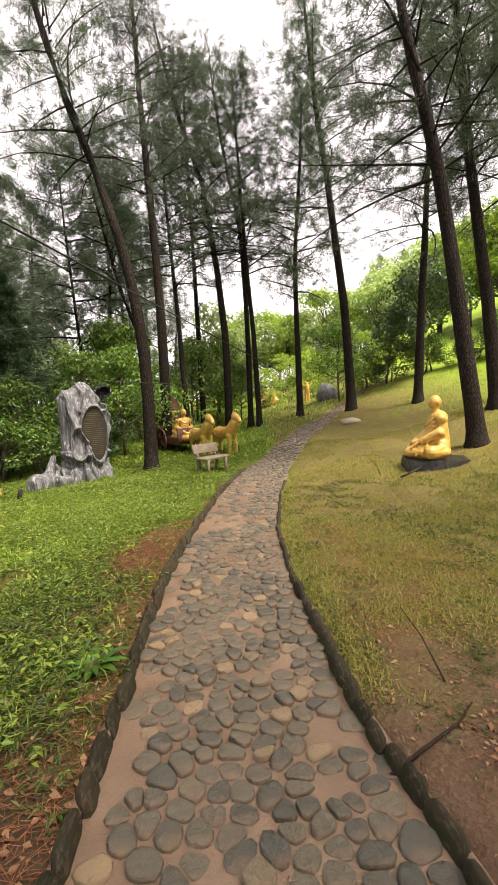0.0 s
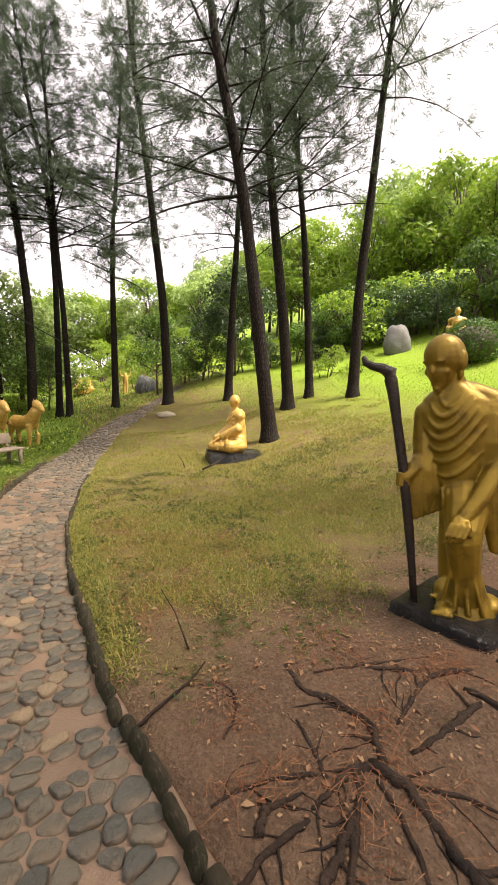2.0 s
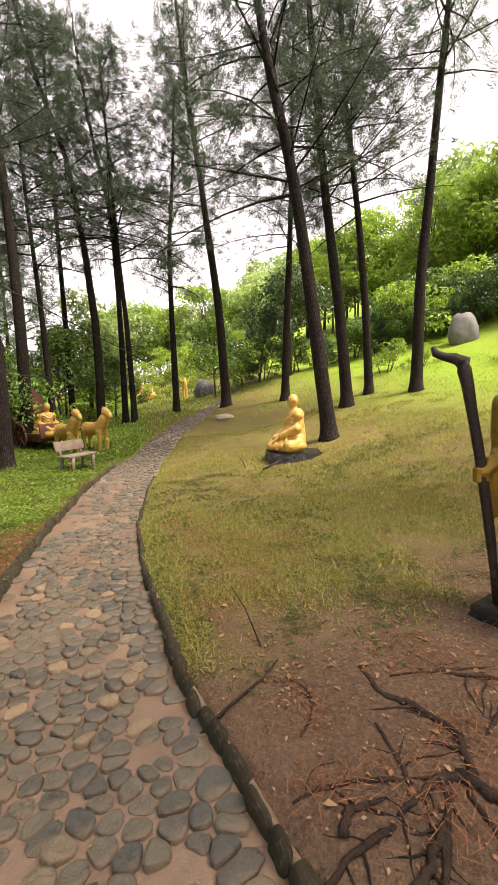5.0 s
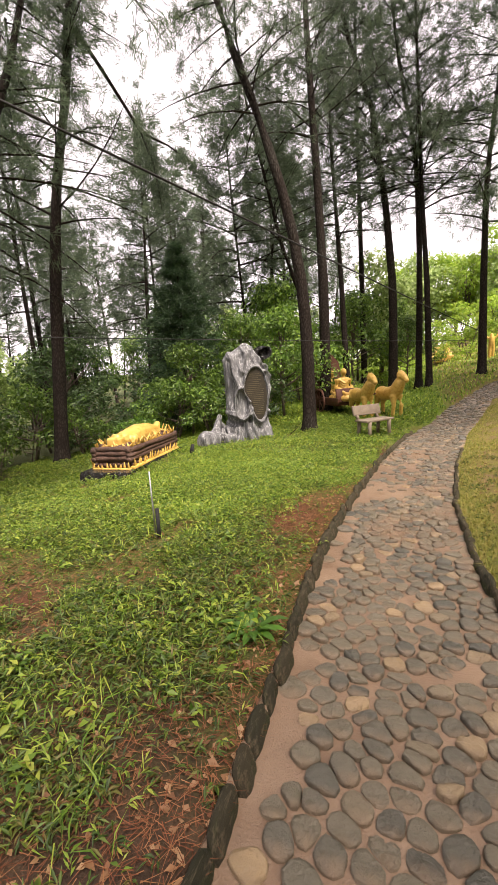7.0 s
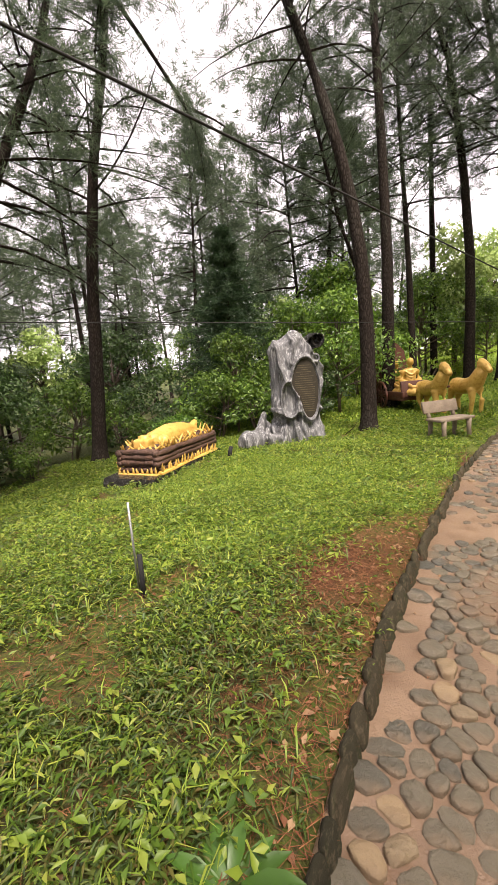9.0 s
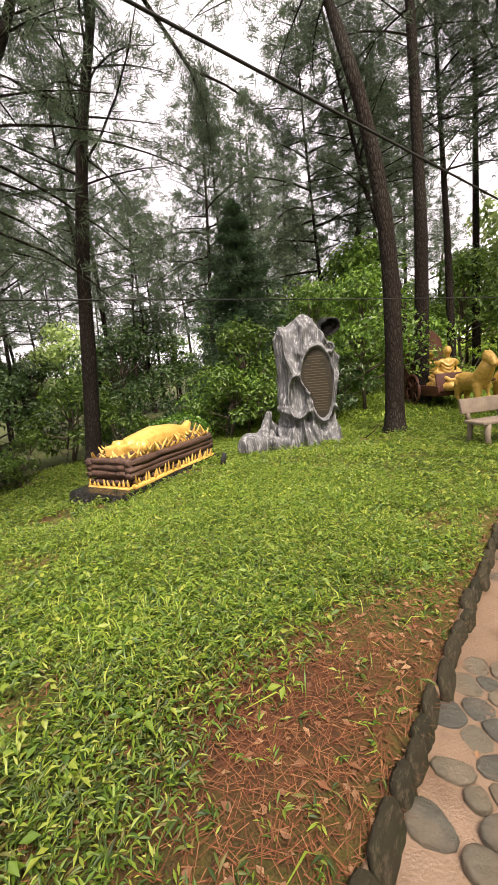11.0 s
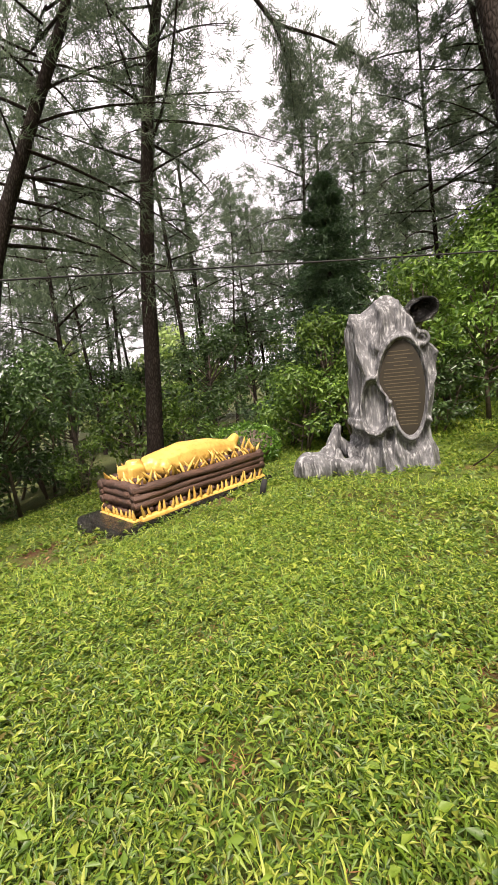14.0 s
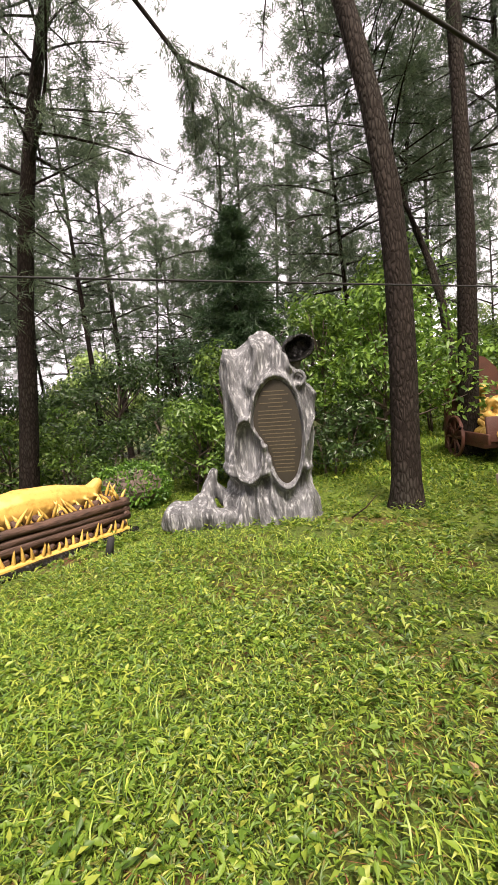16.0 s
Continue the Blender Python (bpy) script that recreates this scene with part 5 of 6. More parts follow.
plant("dark_conifer", conifer_meshes(91, 6.9, 2.7), -8.3, 14.3, 1.0, 10, "dense dark green cone-shaped conifer behind the monument", "tree")
plant("clipped_bush", clipped_meshes(92, 0.98, 0.86, 5200, 0.09), 13.4, 9.8, 1.0, 0, "clipped round green bush on the bright lawn", "bush")
plant("clipped_bush", clipped_meshes(93, 0.62, 0.62, 2600, 0.07), -7.9, 10.55, 1.3, 0, "low clipped yellow-green bush near the log pyre", "bush")

EDGE = "undergrowth at the wood's edge"
GREEN = "leafy green undergrowth bush at the wood's edge"
rng_b = random.Random(21)
for x, y, s, k in ((-7.6, 11.9, 1.1, 0), (-8.9, 12.8, 1.25, 1), (-6.5, 13.0, 1.15, 0), (-10.2, 11.0, 1.2, 2), (-11.2, 9.2, 1.3, 0), (-12.0, 7.4, 1.4, 2), (-11.4, 5.6, 1.2, 2), (-11.8, 3.4, 1.4, 2), (-10.4, 7.6, 0.7, 0), (-5.2, 13.6, 1.0, 2), (-12.6, 11.8, 1.5, 1), (-10.0, 13.6, 1.4, 2), (-5.6, 16.0, 1.3, 0), (-6.8, 17.8, 1.5, 2), (-4.9, 19.0, 1.3, 1), (-13.0, 2.4, 1.5, 2), (-14.0, 4.6, 1.7, 1), (-12.4, 0.6, 1.5, 2), (-14.5, 6.6, 1.6, 2), (-9.8, 10.4, 0.9, 0)):
    plant("undergrowth_bush", BUSH[k], x, y, s, rng_b.uniform(0, 360), GREEN, "bush", EDGE)
for x, y, s, k in ((-7.2, 12.6, 0.85, 0), (-6.0, 14.6, 1.1, 0), (-4.6, 15.2, 1.1, 0), (-10.9, 6.4, 0.95, 1), (-11.9, 4.6, 1.1, 1), (-12.9, 8.6, 1.1, 1), (-5.6, 18.4, 1.5, 0), (-3.0, 24.5, 1.35, 0), (-1.2, 25.4, 1.2, 0), (-13.5, 13.5, 1.3, 1), (-9.2, 16.8, 1.5, 1), (-6.9, 21.0, 1.6, 0), (-0.4, 23.0, 0.9, 0)):
    plant("young_tree", SAPLING[k], x, y, s, rng_b.uniform(0, 360), "young broadleaf tree with glossy green leaves", "tree", "young trees in the wood")
plant("evergreen_tree", SAPLING[1], 9.2, 21.5, 1.55, 40, "dark glossy evergreen tree at the head of the lawn", "tree")
plant("evergreen_tree", SAPLING[1], 7.6, 22.6, 1.25, 140, "dark glossy evergreen tree at the head of the lawn", "tree")
plant("bare_sapling", SAPLING[0], 5.0, 22.0, 1.15, 80, "slim young tree by the path's far end", "tree")
for k in range(14):
    x, y = 6.6 + 0.85 * k + rng_b.uniform(-0.4, 0.4), 23.5 - 0.55 * k + rng_b.uniform(-0.7, 0.7)
    plant("hedge_bush", BUSH[(k % 3)], x, y, rng_b.uniform(0.8, 1.25), rng_b.uniform(0, 360), "dark green shrub at the top edge of the lawn", "bush", "shrubs above the lawn")
for x, y, s in ((10.6, 14.6, 0.8), (11.5, 13.6, 0.55), (3.0, 26.5, 0.8), (1.2, 26.0, 0.8), (4.6, 27.0, 0.9), (-0.6, 27.5, 0.9), (6.0, 26.0, 0.7), (-1.8, 22.6, 0.8), (-2.6, 18.4, 0.9), (17.5, 9.6, 1.0), (19.6, 8.2, 1.1)):
    plant("bright_shrub", BRIGHT[rng_b.randrange(2)], x, y, s, rng_b.uniform(0, 360), "bright yellow-green leafy shrub", "bush", "bright shrubs")

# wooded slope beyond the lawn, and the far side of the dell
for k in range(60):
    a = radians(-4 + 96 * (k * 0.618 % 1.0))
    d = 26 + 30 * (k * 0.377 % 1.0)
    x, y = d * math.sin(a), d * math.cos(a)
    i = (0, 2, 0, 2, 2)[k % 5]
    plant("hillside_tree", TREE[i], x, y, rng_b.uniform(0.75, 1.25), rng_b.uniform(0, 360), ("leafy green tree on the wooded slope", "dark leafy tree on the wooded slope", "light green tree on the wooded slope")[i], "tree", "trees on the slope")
for k in range(26):
    a = radians(-20 + 40 * (k * 0.618 % 1.0))
    d = 30 + 14 * (k * 0.41 % 1.0)
    x, y = 1 + d * math.sin(a), d * math.cos(a)
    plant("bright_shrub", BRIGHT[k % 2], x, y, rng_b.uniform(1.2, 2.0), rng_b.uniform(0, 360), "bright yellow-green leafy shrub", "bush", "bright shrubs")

for k in range(40):
    a = radians(33 + 50 * k / 39)
    d = 23.5 + 3.5 * (k * 0.618 % 1.0)
    i = k % 3
    plant("slope_bush", (BUSH[0], BUSH[2], BRIGHT[0])[i], d * math.sin(a), d * math.cos(a), rng_b.uniform(1.3, 2.1), rng_b.uniform(0, 360), ("leafy green shrub at the foot of the wooded slope", "dark green shrub at the foot of the wooded slope", "bright green shrub at the foot of the wooded slope")[i], "bush", "shrubs at the slope's foot")

# the pine wood on the low side
WOOD = "pine wood"
for k in range(58):
    a = radians(6 + 92 * (k * 0.618 % 1.0))
    d = 17 + 30 * (k * 0.291 % 1.0)
    x, y = -d * math.sin(a) - 1.0, d * math.cos(a) + 2.0
    if y > 20 and x > -7:
        continue
    h = rng_b.uniform(12, 17)
    lean = (rng_b.uniform(-0.9, 0.9), rng_b.uniform(-0.9, 0.9), h * 0.7)
    pine(x, y, rng_b.uniform(0.17, 0.32), h, [(lean[0] * 0.4, lean[1] * 0.4, h * 0.35), lean], 100 + k, rng_b.uniform(4.0, 7.0), WOOD, "slim dark pine standing in the wood", True, 1.25)
for k in range(30):
    a = radians(2 + 92 * (k * 0.618 % 1.0))
    d = 20 + 24 * (k * 0.377 % 1.0)
    x, y = -d * math.sin(a) - 2.0, d * math.cos(a) + 1.0
    if k % 2:
        plant("wood_tree", TREE[k % 3 if k % 3 < 2 else 0], x, y, rng_b.uniform(0.6, 0.95), rng_b.uniform(0, 360), "dim leafy tree deep in the wood", "tree", "trees in the wood")
    else:
        plant("young_tree", SAPLING[k % 4 // 2], x, y, rng_b.uniform(1.0, 1.6), rng_b.uniform(0, 360), "young broadleaf tree with glossy green leaves", "tree", "young trees in the wood")
# the walk's start, behind: unseen pines added to shade and close it
for x, y, h in ((-5.5, -3.0, 15), (-2.8, -6.5, 16), (4.6, -2.2, 15), (7.5, 2.0, 15), (3.2, -7.0, 16), (-9.5, 0.2, 15), (11.5, -3.5, 15), (-7.0, -9.0, 15)):
    pine(x, y, 0.38, h, [(0.1, 0.1, 5.0), (0.3, -0.2, 10.0)], int(h + x * 3 + 60), 6.0, "pines behind the start", "unseen pine added behind the start of the path")


# ---- roots, litter, grass ----
def root(points, r0, r1, seed, forks=3):
    """A knotted half-buried root along a few guide points, with side rootlets."""
    rng = random.Random(seed)
    bm = bmesh.new()
    n = max(8, 5 * len(points))
    fs = [k / (n - 1) * (len(points) - 1) for k in range(n)]
    xs = np.interp(fs, range(len(points)), [p[0] for p in points])
    ys = np.interp(fs, range(len(points)), [p[1] for p in points])
    for _ in range(2):
        xs[1:-1] = (xs[:-2] + 2 * xs[1:-1] + xs[2:]) / 4
        ys[1:-1] = (ys[:-2] + 2 * ys[1:-1] + ys[2:]) / 4
    pts, rad = [], []
    for k in range(n):
        f = k / (n - 1)
        r = 0.68 * (r0 + (r1 - r0) * f)
        a, b = float(xs[k]) + rng.uniform(-0.4, 0.4) * r, float(ys[k]) + rng.uniform(-0.4, 0.4) * r
        dive = 1.3 * r * max(0.0, (f - 0.85) / 0.15) + 0.8 * r * max(0.0, (0.12 - f) / 0.12)
        pts.append((a, b, gz(a, b) + r * (0.35 + 0.3 * math.sin(5 * f + seed)) - dive))
        rad.append(r * rng.uniform(0.8, 1.2))
    tube(bm, pts, rad, 8, 0.2, rng=rng)
    for j in range(forks):
        k = rng.randrange(1, n - 1)
        a = math.atan2(ys[min(k + 1, n - 1)] - ys[k - 1], xs[min(k + 1, n - 1)] - xs[k - 1]) + rng.choice((-1, 1)) * rng.uniform(0.4, 1.1)
        q, side, ln = Vector((xs[k], ys[k])), [], rng.uniform(0.12, 0.4)
        rr = rad[k] * rng.uniform(0.3, 0.6)
        for i in range(7):
            side.append((q.x, q.y, gz(q.x, q.y) + rr * (0.9 - 1.6 * i / 6)))
            a += rng.uniform(-0.45, 0.45)
            q = q + Vector((math.cos(a), math.sin(a))) * ln / 6
        tube(bm, side, [rr * (1 - 0.75 * i / 6) for i in range(7)], 6, 0.15, rng=rng)
    ob = part("tree_root", bm, ROOT)
    tagged(ob, "dark knotted pine root creeping over bare soil", "root", "bare roots")


def roots():
    """Bare pine roots creeping over the soil before the standing statue."""
    root([(1.55, 0.97), (1.64, 1.18), (1.57, 1.38), (1.47, 1.47), (1.49, 1.72)], 0.03, 0.02, 1, 4)
    root([(1.5, 1.0), (1.56, 0.83), (1.53, 0.65), (1.52, 0.52), (1.5, 0.2)], 0.038, 0.03, 2, 5)
    root([(1.52, 0.97), (1.39, 1.01), (1.27, 0.96), (1.15, 0.93)], 0.03, 0.012, 3, 5)
    root([(1.42, 0.96), (1.33, 0.88), (1.21, 0.76), (1.08, 0.6)], 0.02, 0.02, 4, 4)
    root([(1.3, 0.86), (1.2, 0.79), (1.05, 0.7), (0.9, 0.58)], 0.026, 0.028, 5, 4)
    root([(1.12, 0.9), (0.92, 0.86), (0.78, 0.82)], 0.02, 0.014, 6, 3)
    root([(0.94, 0.93), (1.0, 1.0), (1.18, 1.0)], 0.03, 0.012, 7, 2)
    root([(1.7, 0.97), (1.97, 1.0), (2.27, 1.07)], 0.018, 0.034, 8, 3)
    root([(2.3, 1.18), (2.36, 0.88), (2.34, 0.68), (2.25, 0.3)], 0.03, 0.05, 9, 4)
    root([(1.76, 1.12), (2.05, 1.27), (2.22, 1.33), (2.5, 1.28)], 0.014, 0.024, 10, 5)
    root([(2.2, 1.37), (2.05, 1.45), (1.9, 1.53)], 0.022, 0.01, 11, 3)
    root([(1.6, 0.84), (1.74, 0.73), (1.82, 0.62)], 0.018, 0.009, 12, 2)
    root([(1.55, 0.54), (1.7, 0.46), (1.95, 0.32)], 0.012, 0.009, 13, 1)
    root([(2.74, 1.28), (2.66, 1.03), (2.56, 0.8), (2.5, 0.4)], 0.026, 0.045, 14, 4)
    root([(1.28, 1.02), (1.31, 1.17), (1.33, 1.33)], 0.016, 0.009, 15, 4)
    root([(0.82, 1.1), (0.98, 1.1), (1.12, 1.08), (1.28, 1.04)], 0.014, 0.014, 16, 3)
    root([(0.96, 1.35), (1.06, 1.45), (1.12, 1.6), (1.05, 1.75)], 0.012, 0.008, 17, 3)
    root([(2.9, 1.32), (2.95, 1.1), (3.0, 0.8)], 0.03, 0.04, 18, 3)
    root([(1.47, 0.93), (1.45, 0.78), (1.38, 0.6), (1.3, 0.4)], 0.016, 0.014, 19, 4)
    root([(1.6, 1.6), (1.9, 1.55), (2.2, 1.5), (2.45, 1.45)], 0.009, 0.012, 20, 4)


roots()


def fallen_branch(pts, r, label):
    bm = bmesh.new()
    tube(bm, [(x, y, gz(x, y) + h) for x, y, h in pts], [r * (1 - 0.6 * k / (len(pts) - 1)) for k in range(len(pts))], 6, 0.1, rng=random.Random(3))
    ob = part("fallen_branch", bm, ROOT)
    tagged(ob, label, "branch")


fallen_branch([(0.46, 1.58, 0.015), (0.7, 1.62, 0.03), (0.92, 1.75, 0.02), (1.05, 1.88, 0.02)], 0.011, "dark fallen branch lying across the path's edge")
fallen_branch([(1.0, 2.05, 0.01), (0.98, 2.3, 0.12), (0.93, 2.5, 0.2)], 0.007, "thin dry twig sticking up from the lawn")
fallen_branch([(3.0, 8.0, 0.02), (3.25, 8.05, 0.1), (3.5, 8.2, 0.16)], 0.025, "dark fallen branch beside the seated statue")
fallen_branch([(2.7, 8.3, 0.0), (2.62, 8.3, 0.2), (2.5, 8.35, 0.34)], 0.01, "bare dry twig standing in the lawn")
fallen_branch([(-3.2, 10.9, 0.02), (-3.05, 11.0, 0.15), (-2.95, 11.1, 0.3)], 0.012, "bare dry twig near the pine's foot")


def scatter(rng, n, x0, x1, y0, y1, keep):
    x, y = rng.uniform(x0, x1, n), rng.uniform(y0, y1, n)
    k = keep(x, y) > rng.random(n)
    return x[k], y[k]


def patchy(x, y, s, seed=0.0):
    """Smooth random patches: a coarse table of noise, read between its points."""
    n = 420
    if (s, seed) not in TABLES:
        g = np.random.default_rng(int(seed * 10) + 1).uniform(-0.75, 0.75, (n, n))
        TABLES[s, seed] = g
    g = TABLES[s, seed]
    u, v = (np.asarray(x) * s + 150) % (n - 1), (np.asarray(y) * s + 150) % (n - 1)
    i, j = u.astype(int), v.astype(int)
    fu, fv = smooth(u - i), smooth(v - j)
    return (g[i, j] * (1 - fu) + g[i + 1, j] * fu) * (1 - fv) + (g[i, j + 1] * (1 - fu) + g[i + 1, j + 1] * fu) * fv


TABLES = {}


def blades(rng, x, y, height, width, flop, z_extra=0.0):
    """Bent grass leaves: a broad strip that narrows to a point."""
    n = len(x)
    z = ground_z(x, y) - 0.01 + z_extra
    a = rng.uniform(0, 2 * math.pi, n)
    d = np.stack([np.cos(a), np.sin(a), np.zeros(n)], 1)
    s = np.stack([-np.sin(a), np.cos(a), np.zeros(n)], 1)
    h = (height * rng.uniform(0.5, 1.3, n))[:, None]
    w = (width * rng.uniform(0.6, 1.3, n))[:, None]
    f = (flop * rng.uniform(0.3, 1.4, n))[:, None]
    up = np.array([[0, 0, 1.0]])
    base = np.stack([x, y, z], 1)
    mid = base + up * h * 0.62 + d * h * f * 0.4
    tip = base + up * h * (0.95 - 0.35 * f) + d * h * f * 1.25
    v = np.stack([base - s * w * 0.35, base + s * w * 0.35, mid + s * w, mid - s * w, tip], 1).reshape(-1, 3)
    i = np.arange(n) * 5
    t = np.concatenate([np.stack([i, i + 1, i + 2], 1), np.stack([i, i + 2, i + 3], 1), np.stack([i + 3, i + 2, i + 4], 1)])
    return v, t


def spikes(rng, x, y, height, width):
    """Short lawn blades, one narrow triangle each."""
    n = len(x)
    a = rng.uniform(0, 2 * math.pi, n)
    d = np.stack([np.cos(a), np.sin(a), np.zeros(n)], 1)
    s = np.stack([-np.sin(a), np.cos(a), np.zeros(n)], 1) * (width * rng.uniform(0.6, 1.3, n))[:, None]
    h = (height * rng.uniform(0.4, 1.3, n))[:, None]
    base = np.stack([x, y, ground_z(x, y) - 0.006], 1)
    tip = base + np.array([[0, 0, 1.0]]) * h + d * h * rng.uniform(0.2, 1.2, (n, 1))
    v = np.stack([base - s, base + s, tip], 1).reshape(-1, 3)
    return v, np.arange(3 * n).reshape(-1, 3)


def stuff(name, v, t, m, label, category):
    ob = new(name, mesh_np(name, v, t, [m]))
    tagged(ob, label, category, kind="stuff")


def sprigs(rng, x, y, height, leaf, aspect, count=6):
    """Creeping basket-grass: short lance leaves set along leaning stems."""
    n = len(x)
    a = rng.uniform(0, 2 * math.pi, n)
    lean = rng.uniform(0.2, 1.3, n)
    h = height * rng.uniform(0.45, 1.3, n) * np.clip(1 + 0.95 * patchy(x, y, 1.6, 51.0) + 0.6 * patchy(x, y, 5.0, 53.0), 0.35, 2.2)
    z = ground_z(x, y)
    vs, ts = [], []
    for k in range(count):
        f = (k + 0.6) / count
        at = np.stack([x + np.cos(a) * h * lean * f, y + np.sin(a) * h * lean * f, z + h * (1.15 * f - 0.35 * f * f)], 1)
        b = a + (1 if k % 2 else -1) * rng.uniform(0.5, 1.5, n) * (1 - 0.5 * f)
        rise = rng.uniform(-0.2, 1.1, n)
        d = np.stack([np.cos(b), np.sin(b), rise], 1)
        d /= np.linalg.norm(d, axis=1, keepdims=True)
        s = np.stack([-np.sin(b), np.cos(b), rng.normal(0, 0.35, n)], 1)
        ln = (leaf * rng.uniform(0.55, 1.3, n))[:, None]
        w = ln * aspect * 0.5
        mid = at + d * ln * 0.42
        tip = at + d * ln - np.array([[0, 0, 1.0]]) * ln * rng.uniform(0.05, 0.45, (n, 1))
        up = np.array([[0, 0, 1.0]]) * w * 0.5
        vs.append(np.stack([at, mid - s * w + up, tip, mid + s * w + up], 1).reshape(-1, 3))
    v = np.concatenate(vs)
    i = np.arange(len(v) // 4) * 4
    return v, np.concatenate([np.stack([i, i + 2, i + 1], 1), np.stack([i, i + 3, i + 2], 1)])


def lush(x, y):
    """How thickly the green cover stands on the low side of the path."""
    side = (x < path_left(y) - 0.09) * 1.0
    p = np.clip(0.66 + 1.5 * patchy(x, y, 0.8, 3.0) + 1.4 * patchy(x, y, 2.6, 7.0), 0.06 + 0.3 * smooth((y - 6.0) / 1.5), 1)
    off = path_left(y) - x
    bank = 0.05 + 0.95 * smooth((off - 0.12 + 0.2 * smooth((y - 4.6) / 1.5) + 0.55 * patchy(x, y, 1.7, 2.0)) / (1.1 - 0.6 * smooth((y - 4.8) / 2)))
    begin = smooth((y - 1.1 + 0.9 * smooth((-1.3 - x) / 1.5) - 0.8 * patchy(x, y, 1.7, 4.0)) / 1.2)
    bald = 1 - 0.5 * np.exp(-((x + 1.45) ** 2 + (y - 4.3) ** 2) / 0.3)
    bald = bald * (1 - 0.75 * np.exp(-((x + 3.9) ** 2 + 1.6 * (y - 6.4) ** 2) / 0.45))
    return side * p * bank * (0.1 + 0.9 * begin) * bald


def grass():
    rng = np.random.default_rng(5)
    # near the start dark clumps outnumber bright grass, imitating the trees' shade
    for n, area, height, leaf, aspect, m, keep in (
            (62000, (-5.0, -0.6, 0.3, 8.5), 0.075, 0.043, 0.2, GRASS, lambda a, b: lush(a, b) * (0.2 + 0.8 * smooth((b - 2.2) / 2.5))),
            (32000, (-5.0, -0.6, 0.3, 5.5), 0.065, 0.05, 0.19, CLUMP, lambda a, b: lush(a, b) * (1.0 - 0.6 * smooth((b - 3.0) / 2))),
            (14000, (-5.0, -0.6, 5.0, 9.5), 0.06, 0.046, 0.2, CLUMP, lambda a, b: lush(a, b) * 0.8),
            (40000, (-11.0, 0.6, 2.0, 16.0), 0.08, 0.075, 0.24, GRASS, lambda a, b: lush(a, b) * ((a < -4.8) | (b > 8.2)))):
        x, y = scatter(rng, n, *area, keep)
        v, t = sprigs(rng, x, y, height, leaf, aspect)
        stuff("ground_cover", v, t, m, "creeping basket-grass with short lance-shaped green leaves", "grass")
    x, y = scatter(rng, 48000, -5.0, -0.6, 0.4, 10.0, lambda a, b: lush(a, b) * np.clip(0.45 + 1.5 * patchy(a, b, 1.3, 31.0), 0.03, 1))
    v, t = blades(rng, x, y, 0.115, 0.0034, 1.0)
    stuff("lush_grass", v, t, GRASS, "longer narrow bright green grass blades", "grass")
    x, y = scatter(rng, 26000, -9.0, 8.0, 13.0, 30.0, lambda a, b: (a < path_left(b) - 0.1) * 0.9)
    v, t = blades(rng, x, y, 0.13, 0.022, 0.8)
    stuff("lush_grass", v, t, GRASS, "lush broad-bladed bright green grass", "grass")
    # broad weeds with larger leaves among the grass
    x, y = scatter(rng, 2600, -4.5, -0.8, 1.2, 9.5, lambda a, b: lush(a, b) * 0.7)
    x, y = np.repeat(x, 6) + rng.normal(0, 0.03, len(x) * 6), np.repeat(y, 6) + rng.normal(0, 0.03, len(x) * 6)
    z = ground_z(x, y) + rng.uniform(0.03, 0.1, len(x))
    v, t = leaves(rng, np.stack([x, y, z], 1), np.tile([[0, 0, 1.4]], (len(x), 1)), 0.05, 0.5)
    stuff("weeds", v, t, GRASS, "small leafy weeds among the grass", "weeds")

    def turf(x, y):
        side = (x > path_right(y) + 0.04) * 1.0
        start = smooth((y - 1.45 - 0.3 * np.maximum(0, x - 0.6) - 0.4 * np.sin(2.3 * x) - 0.9 * patchy(x, y, 1.9, 13.0)) / 1.5)
        p = np.clip(0.55 + 1.5 * patchy(x, y, 0.7, 11.0) + 1.3 * patchy(x, y, 3.2, 17.0), 0.04, 1)
        fringe = (1 - smooth((x - path_right(y) - 0.05) / 0.4)) * smooth((y - 1.8) / 0.5)
        return side * np.maximum(start * p, fringe)

    x, y = scatter(rng, 26000, 0.4, 7.0, 1.0, 8.0, lambda a, b: (a > path_right(b) + 0.08) * smooth((b - 1.1 - 0.25 * a) / 0.8) * np.clip(-0.12 + 1.2 * patchy(a, b, 1.4, 61.0) + 1.5 * patchy(a, b, 4.5, 63.0), 0.0, 1))
    v, t = sprigs(rng, x, y, 0.03, 0.034, 0.16)
    stuff("lawn_tufts", v, t, CLUMP, "darker green grass tufts in the thin lawn", "grass")
    x, y = scatter(rng, 90000, 0.3, 4.5, 1.0, 6.0, turf)
    v, t = blades(rng, x, y, 0.038, 0.0036, 1.1)
    stuff("lawn_grass", v, t, TURF, "short patchy yellow-green lawn grass", "grass")
    x, y = scatter(rng, 230000, 0.3, 9.0, 1.8, 13.0, turf)
    v, t = spikes(rng, x, y, 0.045, 0.0065)
    stuff("lawn_grass", v, t, TURF, "short patchy yellow-green lawn grass", "grass")
    # blades of the far rise carry the painted sunlight too
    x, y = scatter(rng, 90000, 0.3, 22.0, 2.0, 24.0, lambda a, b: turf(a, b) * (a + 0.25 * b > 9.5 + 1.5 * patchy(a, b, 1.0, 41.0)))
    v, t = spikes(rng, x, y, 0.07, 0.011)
    stuff("lawn_grass", v, t, TURF_SUNLIT, "short lawn grass on the rise, sunlight in its colour", "grass")
